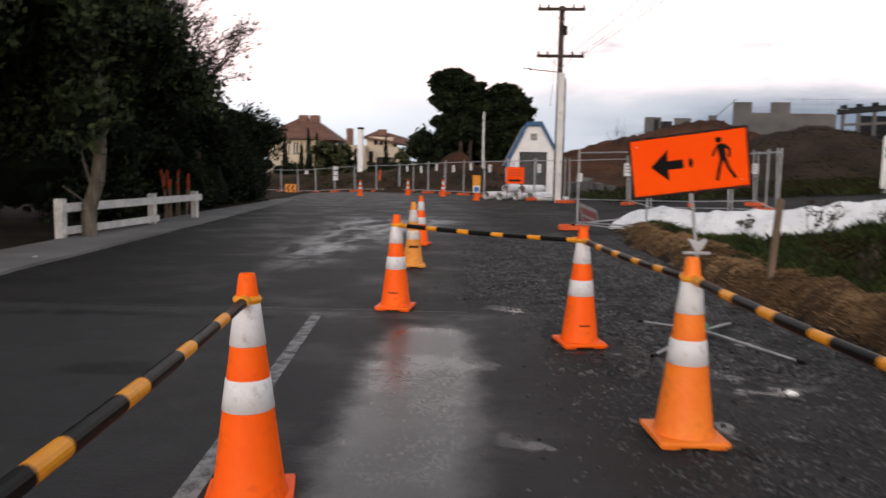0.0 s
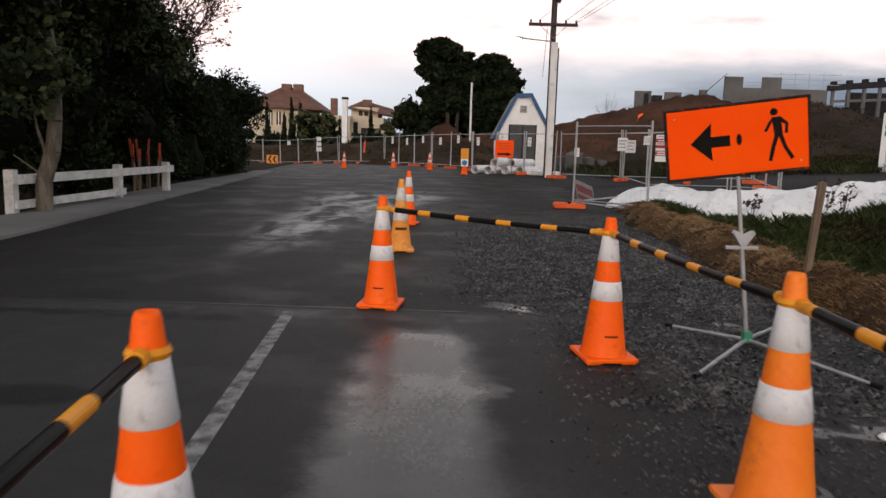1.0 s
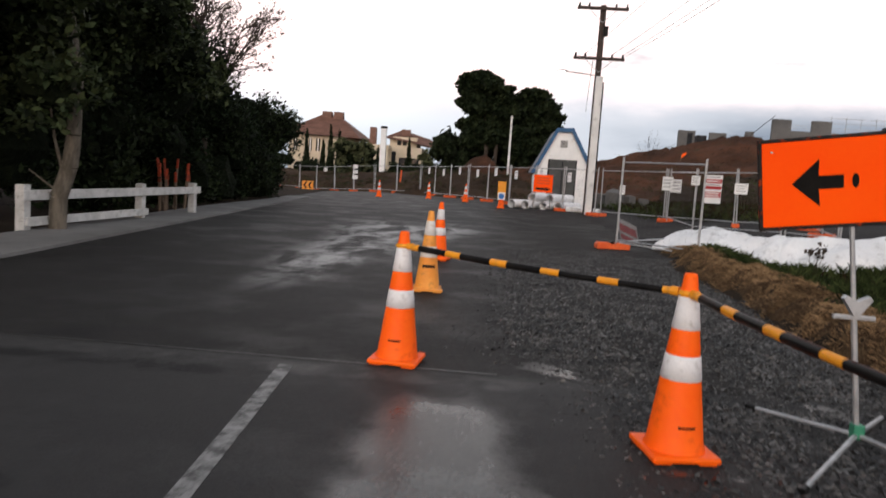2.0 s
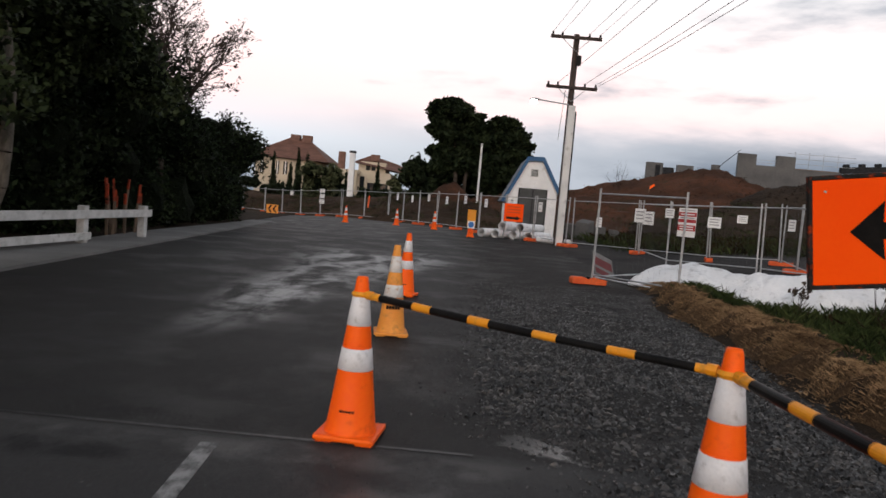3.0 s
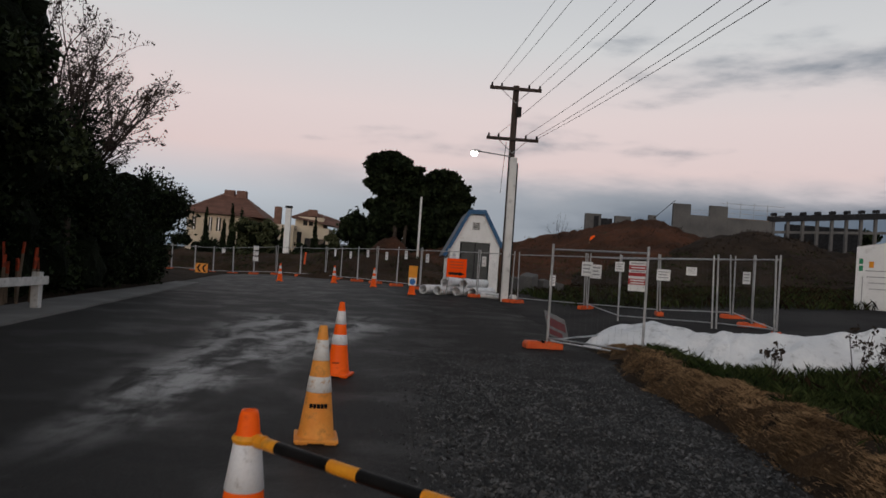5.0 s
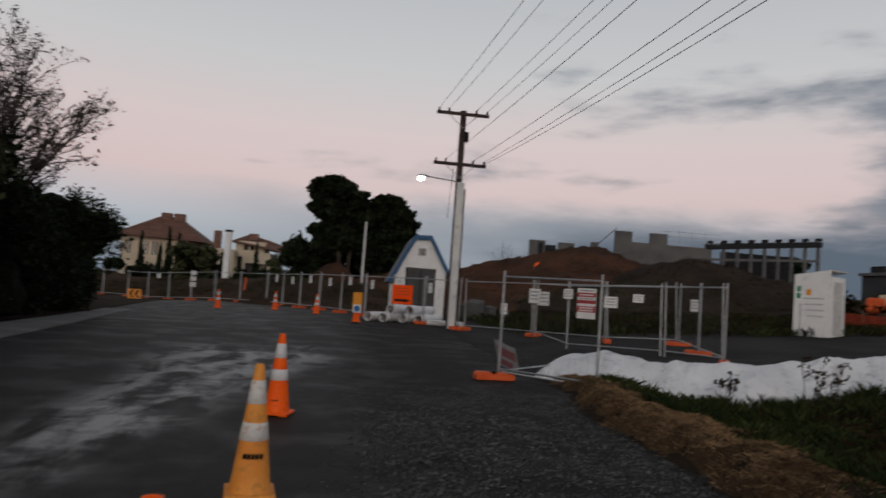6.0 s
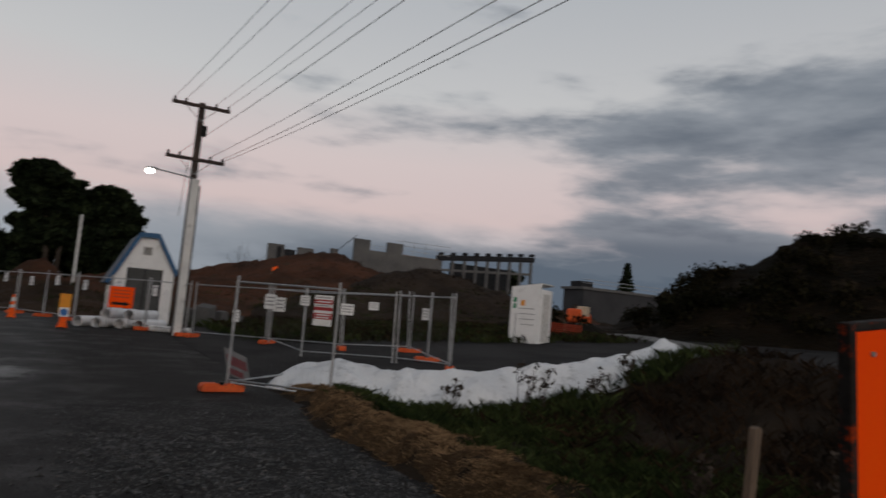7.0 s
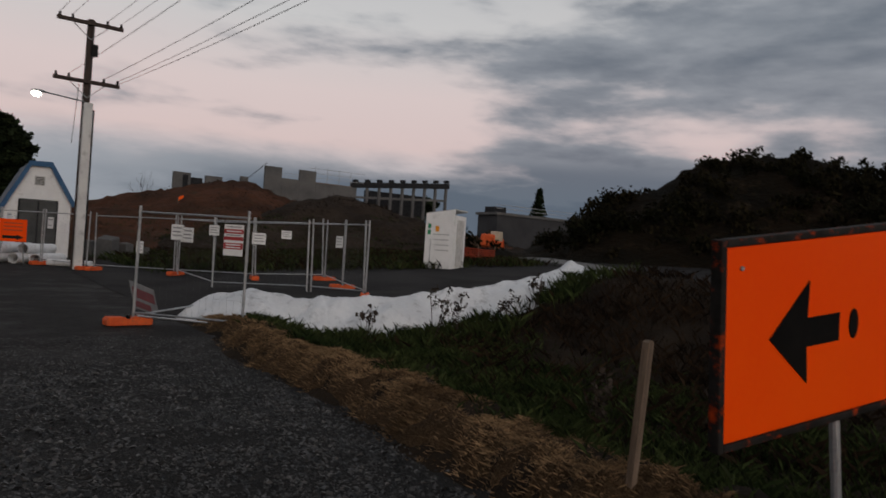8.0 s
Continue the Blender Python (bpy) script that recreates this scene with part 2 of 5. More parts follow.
# ---- materials ----
def asphalt_material():
    m, nt, bs = shader("wet_asphalt")
    v = object_coords(nt)
    sp = nt.nodes.new("ShaderNodeSeparateXYZ")
    feed(nt, sp.inputs[0], v)
    x, y = sp.outputs[0], sp.outputs[1]
    broad, mid = noise_tex(nt, v, 0.45, 5.0, 0.6), noise_tex(nt, v, 2.6, 6.0, 0.65)
    fine, grit = noise_tex(nt, v, 38.0, 4.0, 0.7), noise_tex(nt, v, 120.0, 2.0, 0.6)
    ragged = op(nt, "MULTIPLY", op(nt, "SUBTRACT", mid, 0.5), 1.6)
    wander = op(nt, "MULTIPLY", op(nt, "SUBTRACT", broad, 0.5), 2.0)
    col = mix(nt, ease(nt, broad, 0.3, 0.7), (0.0085, 0.0080, 0.0076), (0.0165, 0.0157, 0.0150))
    col = mix(nt, op(nt, "MULTIPLY", ease(nt, fine, 0.55, 0.8), 0.3), col, (0.095, 0.092, 0.088))
    col = mix(nt, op(nt, "MULTIPLY", ease(nt, grit, 0.57, 0.66), 0.42), col, (0.11, 0.107, 0.103))
    stain = ease(nt, noise_tex(nt, object_coords(nt, (0.6, 1.6, 1.0)), 0.9, 6.0, 0.62, 0.5), 0.60, 0.66)
    col = mix(nt, op(nt, "MULTIPLY", stain, 0.7), col, (0.009, 0.009, 0.010))
    # loose gravel shoulder
    shoulder = ease(nt, op(nt, "ADD", op(nt, "ADD", x, ease(nt, y, 6.4, 7.4, 0.0, 0.55)), op(nt, "MULTIPLY", ragged, 0.9)), 0.15, 1.6)
    gravel = mix(nt, ease(nt, grit, 0.35, 0.75), (0.0065, 0.006, 0.0056), (0.042, 0.039, 0.036))
    col = mix(nt, shoulder, col, gravel)
    # older seal on the near side of the cross joint
    old = ease(nt, op(nt, "ADD", y, op(nt, "MULTIPLY", ragged, 0.06)), 6.62, 6.56)
    col = mix(nt, op(nt, "MULTIPLY", old, 0.5), col, mix(nt, fine, (0.028, 0.028, 0.029), (0.055, 0.055, 0.055)))
    # pale dust and dark damp along the cross joint
    dusty = op(nt, "MULTIPLY", ease(nt, op(nt, "ABSOLUTE", op(nt, "SUBTRACT", op(nt, "ADD", y, op(nt, "MULTIPLY", ragged, 0.12)), 6.38)), 0.2, 0.06), op(nt, "MULTIPLY", ease(nt, x, -3.6, -1.6), ease(nt, x, 0.9, 0.2)))
    col = mix(nt, op(nt, "MULTIPLY", op(nt, "MULTIPLY", dusty, ease(nt, mid, 0.36, 0.6)), 0.5), col, (0.12, 0.118, 0.112))
    damp = op(nt, "MULTIPLY", ease(nt, op(nt, "ABSOLUTE", op(nt, "SUBTRACT", op(nt, "ADD", y, op(nt, "MULTIPLY", ragged, 0.3)), 6.2)), 0.16, 0.05), op(nt, "MULTIPLY", ease(nt, x, -1.0, -1.6), ease(nt, mid, 0.42, 0.52)))
    spill = ease(nt, op(nt, "ADD", op(nt, "ADD", op(nt, "POWER", op(nt, "MULTIPLY", op(nt, "ADD", x, 2.05), 2.6), 2.0), op(nt, "POWER", op(nt, "MULTIPLY", op(nt, "SUBTRACT", y, 4.45), 5.5), 2.0)), ragged), 1.1, 0.5)
    col = mix(nt, op(nt, "MULTIPLY", op(nt, "MAXIMUM", damp, spill), 0.8), col, (0.007, 0.007, 0.0075))
    # smooth trench patch with a rounded end
    inx = op(nt, "MULTIPLY", ease(nt, op(nt, "ADD", x, op(nt, "MULTIPLY", ragged, 0.24)), -0.58, -0.34), ease(nt, op(nt, "ADD", x, op(nt, "MULTIPLY", ragged, 0.24)), 0.40, 0.14))
    end = op(nt, "ADD", y, op(nt, "MULTIPLY", op(nt, "POWER", op(nt, "ABSOLUTE", op(nt, "ADD", x, 0.1)), 2.0), 2.5))
    patch = op(nt, "MULTIPLY", inx, ease(nt, op(nt, "ADD", end, op(nt, "MULTIPLY", ragged, 0.8)), 6.35, 5.7))
    col = mix(nt, op(nt, "MULTIPLY", op(nt, "MULTIPLY", patch, ease(nt, mid, 0.38, 0.66)), 0.34), col, (0.08, 0.08, 0.078))
    # washed-out silt fanning across the carriageway, with wet sky sheen put into its colour
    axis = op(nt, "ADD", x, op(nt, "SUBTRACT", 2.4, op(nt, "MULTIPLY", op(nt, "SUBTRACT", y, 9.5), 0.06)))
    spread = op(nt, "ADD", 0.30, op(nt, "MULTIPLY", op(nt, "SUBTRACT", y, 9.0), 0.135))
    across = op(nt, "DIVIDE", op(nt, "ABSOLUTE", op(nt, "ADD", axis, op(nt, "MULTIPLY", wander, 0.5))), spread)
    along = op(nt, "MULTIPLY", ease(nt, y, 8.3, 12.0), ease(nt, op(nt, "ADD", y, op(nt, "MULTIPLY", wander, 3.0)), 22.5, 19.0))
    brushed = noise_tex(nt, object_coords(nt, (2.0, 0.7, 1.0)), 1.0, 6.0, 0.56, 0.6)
    silt_sheen = op(nt, "MULTIPLY", op(nt, "MULTIPLY", ease(nt, across, 1.3, 0.3), along), ease(nt, op(nt, "ADD", op(nt, "MULTIPLY", brushed, 0.7), op(nt, "MULTIPLY", mid, 0.3)), 0.40, 0.60))
    silt_sheen = op(nt, "MULTIPLY", silt_sheen, ease(nt, fine, 0.3, 0.6, 0.5, 1.0))
    col = mix(nt, op(nt, "MULTIPLY", silt_sheen, 0.95), col, (0.42, 0.415, 0.41))
    # pale dust where the path and the road meet at the bend
    bend = op(nt, "MULTIPLY", ease(nt, op(nt, "ADD", y, op(nt, "MULTIPLY", wander, 4.0)), 26.0, 29.0), ease(nt, x, 0.0, -5.0))
    col = mix(nt, op(nt, "MULTIPLY", op(nt, "MULTIPLY", bend, ease(nt, brushed, 0.35, 0.6)), 0.22), col, (0.15, 0.15, 0.15))
    # puddles in the shoulder
    pud = op(nt, "MULTIPLY", ease(nt, noise_tex(nt, v, 1.7, 3.0, 0.5, 0.4), 0.60, 0.64), ease(nt, op(nt, "ABSOLUTE", op(nt, "SUBTRACT", x, 1.4)), 1.3, 0.7))
    pud = op(nt, "MULTIPLY", pud, ease(nt, y, 8.0, 6.5))
    col = mix(nt, op(nt, "MULTIPLY", pud, 0.6), col, (0.035, 0.034, 0.033))
    feed(nt, bs.inputs["Base Color"], col)
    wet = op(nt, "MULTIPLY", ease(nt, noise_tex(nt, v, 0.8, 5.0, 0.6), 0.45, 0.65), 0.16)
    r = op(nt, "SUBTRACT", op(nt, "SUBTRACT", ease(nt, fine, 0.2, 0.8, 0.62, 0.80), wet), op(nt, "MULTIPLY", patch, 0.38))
    r = op(nt, "SUBTRACT", r, op(nt, "MULTIPLY", pud, 0.55))
    r = op(nt, "MAXIMUM", op(nt, "ADD", r, op(nt, "MULTIPLY", shoulder, 0.08)), 0.06)
    feed(nt, bs.inputs["Roughness"], r)
    hgt = op(nt, "ADD", op(nt, "MULTIPLY", fine, 0.5), op(nt, "MULTIPLY", grit, op(nt, "ADD", 0.25, op(nt, "MULTIPLY", shoulder, 0.6))))
    hgt = op(nt, "MULTIPLY", hgt, op(nt, "SUBTRACT", 1.0, op(nt, "MULTIPLY", op(nt, "MAXIMUM", pud, op(nt, "MULTIPLY", patch, 0.9)), 0.95)))
    feed(nt, bs.inputs["Specular IOR Level"], op(nt, "ADD", op(nt, "ADD", 0.19, op(nt, "MULTIPLY", patch, 0.14)), op(nt, "MULTIPLY", shoulder, -0.08)))
    bumped(nt, bs, hgt, 0.9, 0.014)
    return m


ASPHALT = asphalt_material()
EARTH = mat("bare_earth", (0.015, 0.011, 0.008), (0.038, 0.027, 0.018), 0.95, 0.6, 18, 0.8, dist=0.06, spec=0.06)
SOIL_RED = mat("red_brown_clay", (0.046, 0.024, 0.016), (0.098, 0.044, 0.026), 0.95, 0.25, 3.0, 0.9, dist=0.3, grime=(0.055, 0.043, 0.026), spec=0.06)
SOIL_DARK = mat("dark_spoil", (0.024, 0.018, 0.014), (0.052, 0.038, 0.028), 0.95, 0.3, 4.0, 0.9, dist=0.25, spec=0.06)
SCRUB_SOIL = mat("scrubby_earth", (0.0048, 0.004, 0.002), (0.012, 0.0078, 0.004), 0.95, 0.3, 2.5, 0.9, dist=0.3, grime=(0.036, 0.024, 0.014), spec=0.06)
CONCRETE = mat("path_concrete", (0.12, 0.118, 0.114), (0.19, 0.187, 0.182), 0.85, 0.8, 30, 0.35, grime=(0.15, 0.145, 0.14))
WALL_CONC = mat("cast_concrete", (0.08, 0.08, 0.08), (0.13, 0.128, 0.125), 0.85, 0.5, 8, 0.3, grime=(0.11, 0.108, 0.105))
PAINT_LINE = mat("worn_line_paint", (0.06, 0.06, 0.06), (0.27, 0.27, 0.265), 0.8, 11.0, 90, 0.6, lo=0.34, hi=0.62, dist=0.004, spec=0.1)
ORANGE = mat("cone_orange", (0.95, 0.105, 0.003), (0.97, 0.135, 0.005), 0.5, 3, 40, 0.08, grime=(0.66, 0.075, 0.006), spec=0.18)
ORANGE_OLD = mat("faded_cone_amber", (0.72, 0.25, 0.035), (0.80, 0.33, 0.06), 0.6, 4, 40, 0.1, grime=(0.45, 0.19, 0.05))
BAND = mat("reflective_band", (0.60, 0.60, 0.61), (0.72, 0.72, 0.73), 0.45, 7, 90, 0.15, grime=(0.40, 0.39, 0.38))
BAND_WORN = mat("peeling_band", (0.56, 0.55, 0.53), (0.68, 0.67, 0.65), 0.6, 9, 60, 0.2, grime=(0.42, 0.22, 0.07))
BLACK = mat("black_plastic", (0.005, 0.005, 0.005), (0.011, 0.0105, 0.010), 0.4, 6, 60, 0.05, spec=0.08)
YELLOW = mat("yellow_plastic", (0.74, 0.26, 0.008), (0.80, 0.33, 0.018), 0.45, 6, 60, 0.1, grime=(0.50, 0.22, 0.03))
STEEL = mat("galvanised_steel", (0.30, 0.31, 0.32), (0.46, 0.47, 0.48), 0.45, 8, 80, 0.15, metal=0.7)
STEEL_DARK = mat("dark_steel", (0.014, 0.015, 0.017), (0.030, 0.031, 0.034), 0.7, 3, 20, 0.2, spec=0.1)
SIGN_ORANGE = mat("sign_orange", (0.95, 0.072, 0.002), (0.97, 0.09, 0.003), 0.5, 2.5, 60, 0.05, spec=0.05)
BLOCK_ORANGE = mat("fence_foot_orange", (0.60, 0.085, 0.02), (0.78, 0.13, 0.03), 0.7, 5, 30, 0.2, grime=(0.30, 0.10, 0.05))
WHITE = mat("white_paint", (0.76, 0.76, 0.75), (0.84, 0.84, 0.83), 0.6, 1.5, 30, 0.15, grime=(0.64, 0.63, 0.61))
WHITE_OLD = mat("weathered_white_paint", (0.46, 0.46, 0.44), (0.64, 0.63, 0.61), 0.75, 4, 40, 0.3, grime=(0.24, 0.23, 0.21))
PAPER = mat("printed_panel", (0.72, 0.72, 0.72), (0.80, 0.80, 0.79), 0.5, 3, 40, 0.05)
RED = mat("sign_red", (0.34, 0.03, 0.035), (0.42, 0.05, 0.05), 0.5, 3, 40, 0.05)
GREY_INK = mat("grey_lettering", (0.26, 0.26, 0.27), (0.36, 0.36, 0.36), 0.6, 3, 40, 0.05)
BLUE = mat("sign_blue", (0.03, 0.14, 0.42), (0.04, 0.18, 0.48), 0.5, 3, 40, 0.05)
GREEN = mat("sign_green", (0.02, 0.22, 0.10), (0.03, 0.26, 0.12), 0.5, 3, 40, 0.05)
BARGE_BLUE = mat("blue_trim_paint", (0.020, 0.075, 0.17), (0.035, 0.11, 0.22), 0.55, 2, 30, 0.15)
TIMBER = mat("weathered_timber", (0.11, 0.078, 0.054), (0.22, 0.16, 0.115), 0.85, 3, 40, 0.4, stretch=(6, 6, 0.6))
TIMBER_DARK = mat("creosoted_timber", (0.030, 0.022, 0.019), (0.070, 0.050, 0.042), 0.85, 3, 30, 0.4, stretch=(5, 5, 0.5))
POLE_WHITE = mat("pale_pole_concrete", (0.58, 0.58, 0.57), (0.70, 0.70, 0.68), 0.8, 1.2, 25, 0.25, grime=(0.36, 0.36, 0.35))
BARK = mat("pale_bark", (0.07, 0.06, 0.046), (0.17, 0.145, 0.115), 0.9, 5, 25, 0.7, stretch=(2, 2, 0.5), dist=0.03)
BARK_DARK = mat("dark_bark", (0.030, 0.024, 0.019), (0.070, 0.056, 0.045), 0.9, 4, 25, 0.6, dist=0.03, spec=0.06)
LEAF = mat("dark_foliage", (0.007, 0.012, 0.006), (0.020, 0.028, 0.012), 0.7, 0.8, 6, 0.0, pieces=0.6, spec=0.06)
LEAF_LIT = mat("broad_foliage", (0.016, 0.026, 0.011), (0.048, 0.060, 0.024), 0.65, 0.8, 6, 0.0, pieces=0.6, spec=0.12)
# near-black: the shade deep within the crowns is put into this colour
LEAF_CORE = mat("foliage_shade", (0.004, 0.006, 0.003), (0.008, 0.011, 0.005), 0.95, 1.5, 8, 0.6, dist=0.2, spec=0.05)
LEAF_PALE = mat("olive_foliage", (0.040, 0.052, 0.024), (0.095, 0.10, 0.05), 0.7, 0.6, 5, 0.0, pieces=0.5, spec=0.06)
GRASS = mat("lush_grass", (0.016, 0.026, 0.008), (0.042, 0.054, 0.018), 0.75, 0.9, 8, 0.0, pieces=0.5, spec=0.06)
SOIL_BROWN = mat("dull_brown_earth", (0.030, 0.019, 0.012), (0.065, 0.040, 0.025), 0.95, 0.3, 4.0, 0.9, dist=0.25, spec=0.06)
STRAW = mat("dry_grass", (0.11, 0.07, 0.037), (0.29, 0.19, 0.105), 0.8, 1.2, 10, 0.0, pieces=0.5, spec=0.06)
WEED = mat("brown_weeds", (0.010, 0.0065, 0.004), (0.030, 0.018, 0.010), 0.8, 0.8, 8, 0.0, pieces=0.5, spec=0.06)
STONE = mat("road_metal", (0.006, 0.0058, 0.0056), (0.050, 0.048, 0.046), 0.42, 3, 50, 0.3, pieces=0.8, spec=0.45)
GEOTEX = mat("white_geotextile", (0.68, 0.70, 0.72), (0.80, 0.81, 0.82), 0.75, 1.3, 14, 0.5, dist=0.04, grime=(0.40, 0.41, 0.42))
ROOF_TILE = mat("terracotta_tile", (0.105, 0.050, 0.036), (0.17, 0.085, 0.060), 0.85, 0.7, 6, 0.4, stretch=(1, 1, 3))
STUCCO = mat("cream_stucco", (0.50, 0.42, 0.31), (0.60, 0.51, 0.39), 0.85, 0.5, 8, 0.2)
BRICK_STACK = mat("chimney_brick", (0.14, 0.075, 0.055), (0.20, 0.11, 0.085), 0.9, 2, 10, 0.3)
GLASS_DARK = mat("dark_window_glass", (0.012, 0.014, 0.016), (0.022, 0.024, 0.027), 0.12, 1, 5, 0.0)
DOOR_GREY = mat("shed_door_grey", (0.045, 0.048, 0.047), (0.075, 0.078, 0.076), 0.6, 1.2, 20, 0.2)
PVC = mat("white_pvc", (0.72, 0.73, 0.74), (0.82, 0.82, 0.82), 0.4, 2, 30, 0.05, grime=(0.45, 0.44, 0.42))
# near-black colour for the shade in the pipe ends
PIPE_SHADE = mat("pipe_shade", (0.02, 0.02, 0.022), (0.035, 0.035, 0.036), 0.8, 3, 20, 0.0)
ORANGE_MESH = mat("orange_barrier_net", (0.22, 0.028, 0.010), (0.32, 0.045, 0.014), 0.7, 2, 20, 0.1)
lamp_mat, lamp_nt, lamp_bs = shader("lit_lamp_lens")
lamp_bs.inputs["Emission Color"].default_value = (1.0, 0.93, 0.80, 1)
lamp_bs.inputs["Emission Strength"].default_value = 14.0

# ---- ground, road, path ----
def spaced(*runs):
    out = []
    for a, b, s in runs:
        out += list(np.arange(a, b, s))
    return [float(v) for v in out]


XS = spaced((-2500, -300, 550), (-300, -60, 60), (-60, -8, 4), (-8, 2.5, 1.5), (2.5, 9, 0.14), (9, 18, 0.5), (18, 60, 3), (60, 300, 60), (300, 3001, 675))
YS = spaced((-1500, -100, 350), (-100, -12, 11), (-12, 0, 1.0), (0, 19, 0.16), (19, 40, 1.0), (40, 100, 4), (100, 400, 60), (400, 4001, 900))


def ground_height(x, y):
    under = 0.06 * (1 - step(lip_x(y) - 0.25, lip_x(y) + 0.05, x)) if y < 60 else 0.0
    return land(x, y) - under


ground = tagged(sheet("ground", XS, YS, ground_height, EARTH), "bare brown earth with rough banks", "ground", kind="structure")


def road_height(x, y):
    return land(x, y)


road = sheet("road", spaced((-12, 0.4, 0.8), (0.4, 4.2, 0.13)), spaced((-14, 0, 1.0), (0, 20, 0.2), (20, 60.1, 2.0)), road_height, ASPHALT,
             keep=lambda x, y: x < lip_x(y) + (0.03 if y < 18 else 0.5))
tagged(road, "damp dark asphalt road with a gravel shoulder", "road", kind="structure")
yard = sheet("yard_road", spaced((3.8, 40, 0.9)), spaced((17.6, 44, 0.9)), lambda x, y: land(x, y) + 0.012, mat("yard_gravel", (0.018, 0.017, 0.017), (0.038, 0.036, 0.035), 0.9, 0.5, 25, 0.5, spec=0.06),
             keep=lambda x, y: y > 17.6 + max(0, (x - 6)) * 0.02 and y < 46 - 0.25 * x + (0 if x > 9 else -6))
tagged(yard, "compacted grey gravel site yard", "road", kind="structure")


def path_edge(y):
    return -5.35 - 0.105 * (y - 8.0)


def path_inner(y):
    return path_edge(y) - 1.25 + 0.35 * step(20, 30, y)


def strip(bm, left, right, ys, top, depth):
    rows = []
    for y in ys:
        rows.append([bm.verts.new((x, y, z)) for x, z in ((left(y), top(left(y), y)), (right(y), top(right(y), y)), (right(y), top(right(y), y) - depth), (left(y), top(left(y), y) - depth))])
    for a, b in zip(rows, rows[1:]):
        for i in range(4):
            bm.faces.new((a[i], a[(i + 1) % 4], b[(i + 1) % 4], b[i]))
    bm.faces.new(rows[0])
    bm.faces.new(rows[-1][::-1])
    return bm


footpath = finish("footpath", strip(B(), path_inner, lambda y: path_edge(y) + 0.04 * wobble(0, y, 0.7), spaced((-12, 33.5, 0.75)), lambda x, y: land(x, y) + 0.045, 0.12), CONCRETE)
tagged(footpath, "pale worn concrete footpath beside the road", "pavement", kind="structure")
verge = finish("verge", strip(B(), lambda y: -22, lambda y: path_inner(y) - 0.01, spaced((-12, 60, 1.5)), lambda x, y: land(x, y) + 0.03, 0.1), EARTH)
tagged(verge, "dark shaded soil verge under the trees", "ground", kind="structure")

line = finish("road_line", strip(B(), lambda y: -0.955 - 0.045 + (y - 3.5) * -0.075, lambda y: -0.955 + 0.05 + (y - 3.5) * -0.075, spaced((-6, 6.6, 0.2)), lambda x, y: land(x, y) + 0.004, 0.003), PAINT_LINE)
tagged(line, "worn white painted edge line", "road marking", kind="structure")
seam_bm = strip(B(), lambda y: -5.2, lambda y: 0.2, [6.57, 6.60], lambda x, y: land(x, y) + 0.004, 0.003)
tagged(finish("road_joint", seam_bm, mat("tar_joint", (0.012, 0.012, 0.013), (0.03, 0.03, 0.03), 0.5, 2, 20, 0.3)), "dark cross joint in the asphalt", "road joint", kind="structure")

rng = np.random.default_rng(7)


def scatter_stones(name, pts, size, material, label):
    n = len(pts)
    base = np.array([(1, 0, 0), (-0.5, 0.87, 0), (-0.5, -0.87, 0), (0.35, 0.2, 0.7), (-0.3, -0.1, 0.75)], dtype=float)
    tri = [(0, 1, 3), (1, 4, 3), (1, 2, 4), (2, 0, 3), (2, 3, 4)]
    verts, faces = [], []
    for i, (x, y, z) in enumerate(pts):
        s = size * rng.uniform(0.5, 1.7)
        a = rng.uniform(0, 6.28)
        c, d = math.cos(a) * s, math.sin(a) * s
        jig = base + rng.normal(0, 0.14, base.shape)
        for p in jig:
            verts.append((x + p[0] * c - p[1] * d, y + p[0] * d + p[1] * c, z - 0.003 + max(p[2], -0.1) * s * 0.8))
        faces += [(5 * i + a0, 5 * i + b0, 5 * i + c0) for a0, b0, c0 in tri]
    me = bpy.data.meshes.new(name)
    me.from_pydata(verts, [], faces)
    me.materials.append(material)
    return tagged(new(name, me), label, "gravel", kind="stuff")


pts = []
while len(pts) < 34000:
    y = 1.0 + 15 * rng.random() ** 1.2
    x = rng.uniform(-0.35, lip_x(y) + 0.1)
    if rng.random() < step(0.3, 1.6, x + 0.65 * step(6.4, 7.4, y)) * (0.35 + 0.65 * step(-0.25, 0.25, wobble(x, y, 1.1, 11))):
        pts.append((x, y, land(x, y)))
scatter_stones("gravel", pts, 0.0125, STONE, "loose dark grey gravel on the shoulder")
pts = []
while len(pts) < 11000:
    y = 4.5 + 9 * rng.random()
    x = rng.uniform(0.0, lip_x(y))
    if rng.random() < (0.25 + 0.75 * step(-0.15, 0.3, wobble(x, y, 0.9, 31))) * step(0.6, 1.3, x + 0.6 * step(6.4, 7.4, y)):
        pts.append((x, y, land(x, y)))
scatter_stones("coarse_gravel", pts, 0.021, STONE, "coarse dark stones heaped in the gravel")
pts = [(x, y, land(x, y)) for x, y in zip(rng.uniform(-4.5, 0.7, 4500), 14 - 8.5 * rng.random(4500) ** 0.8)]
scatter_stones("grit", pts, 0.0062, STONE, "scattered grit on the asphalt")



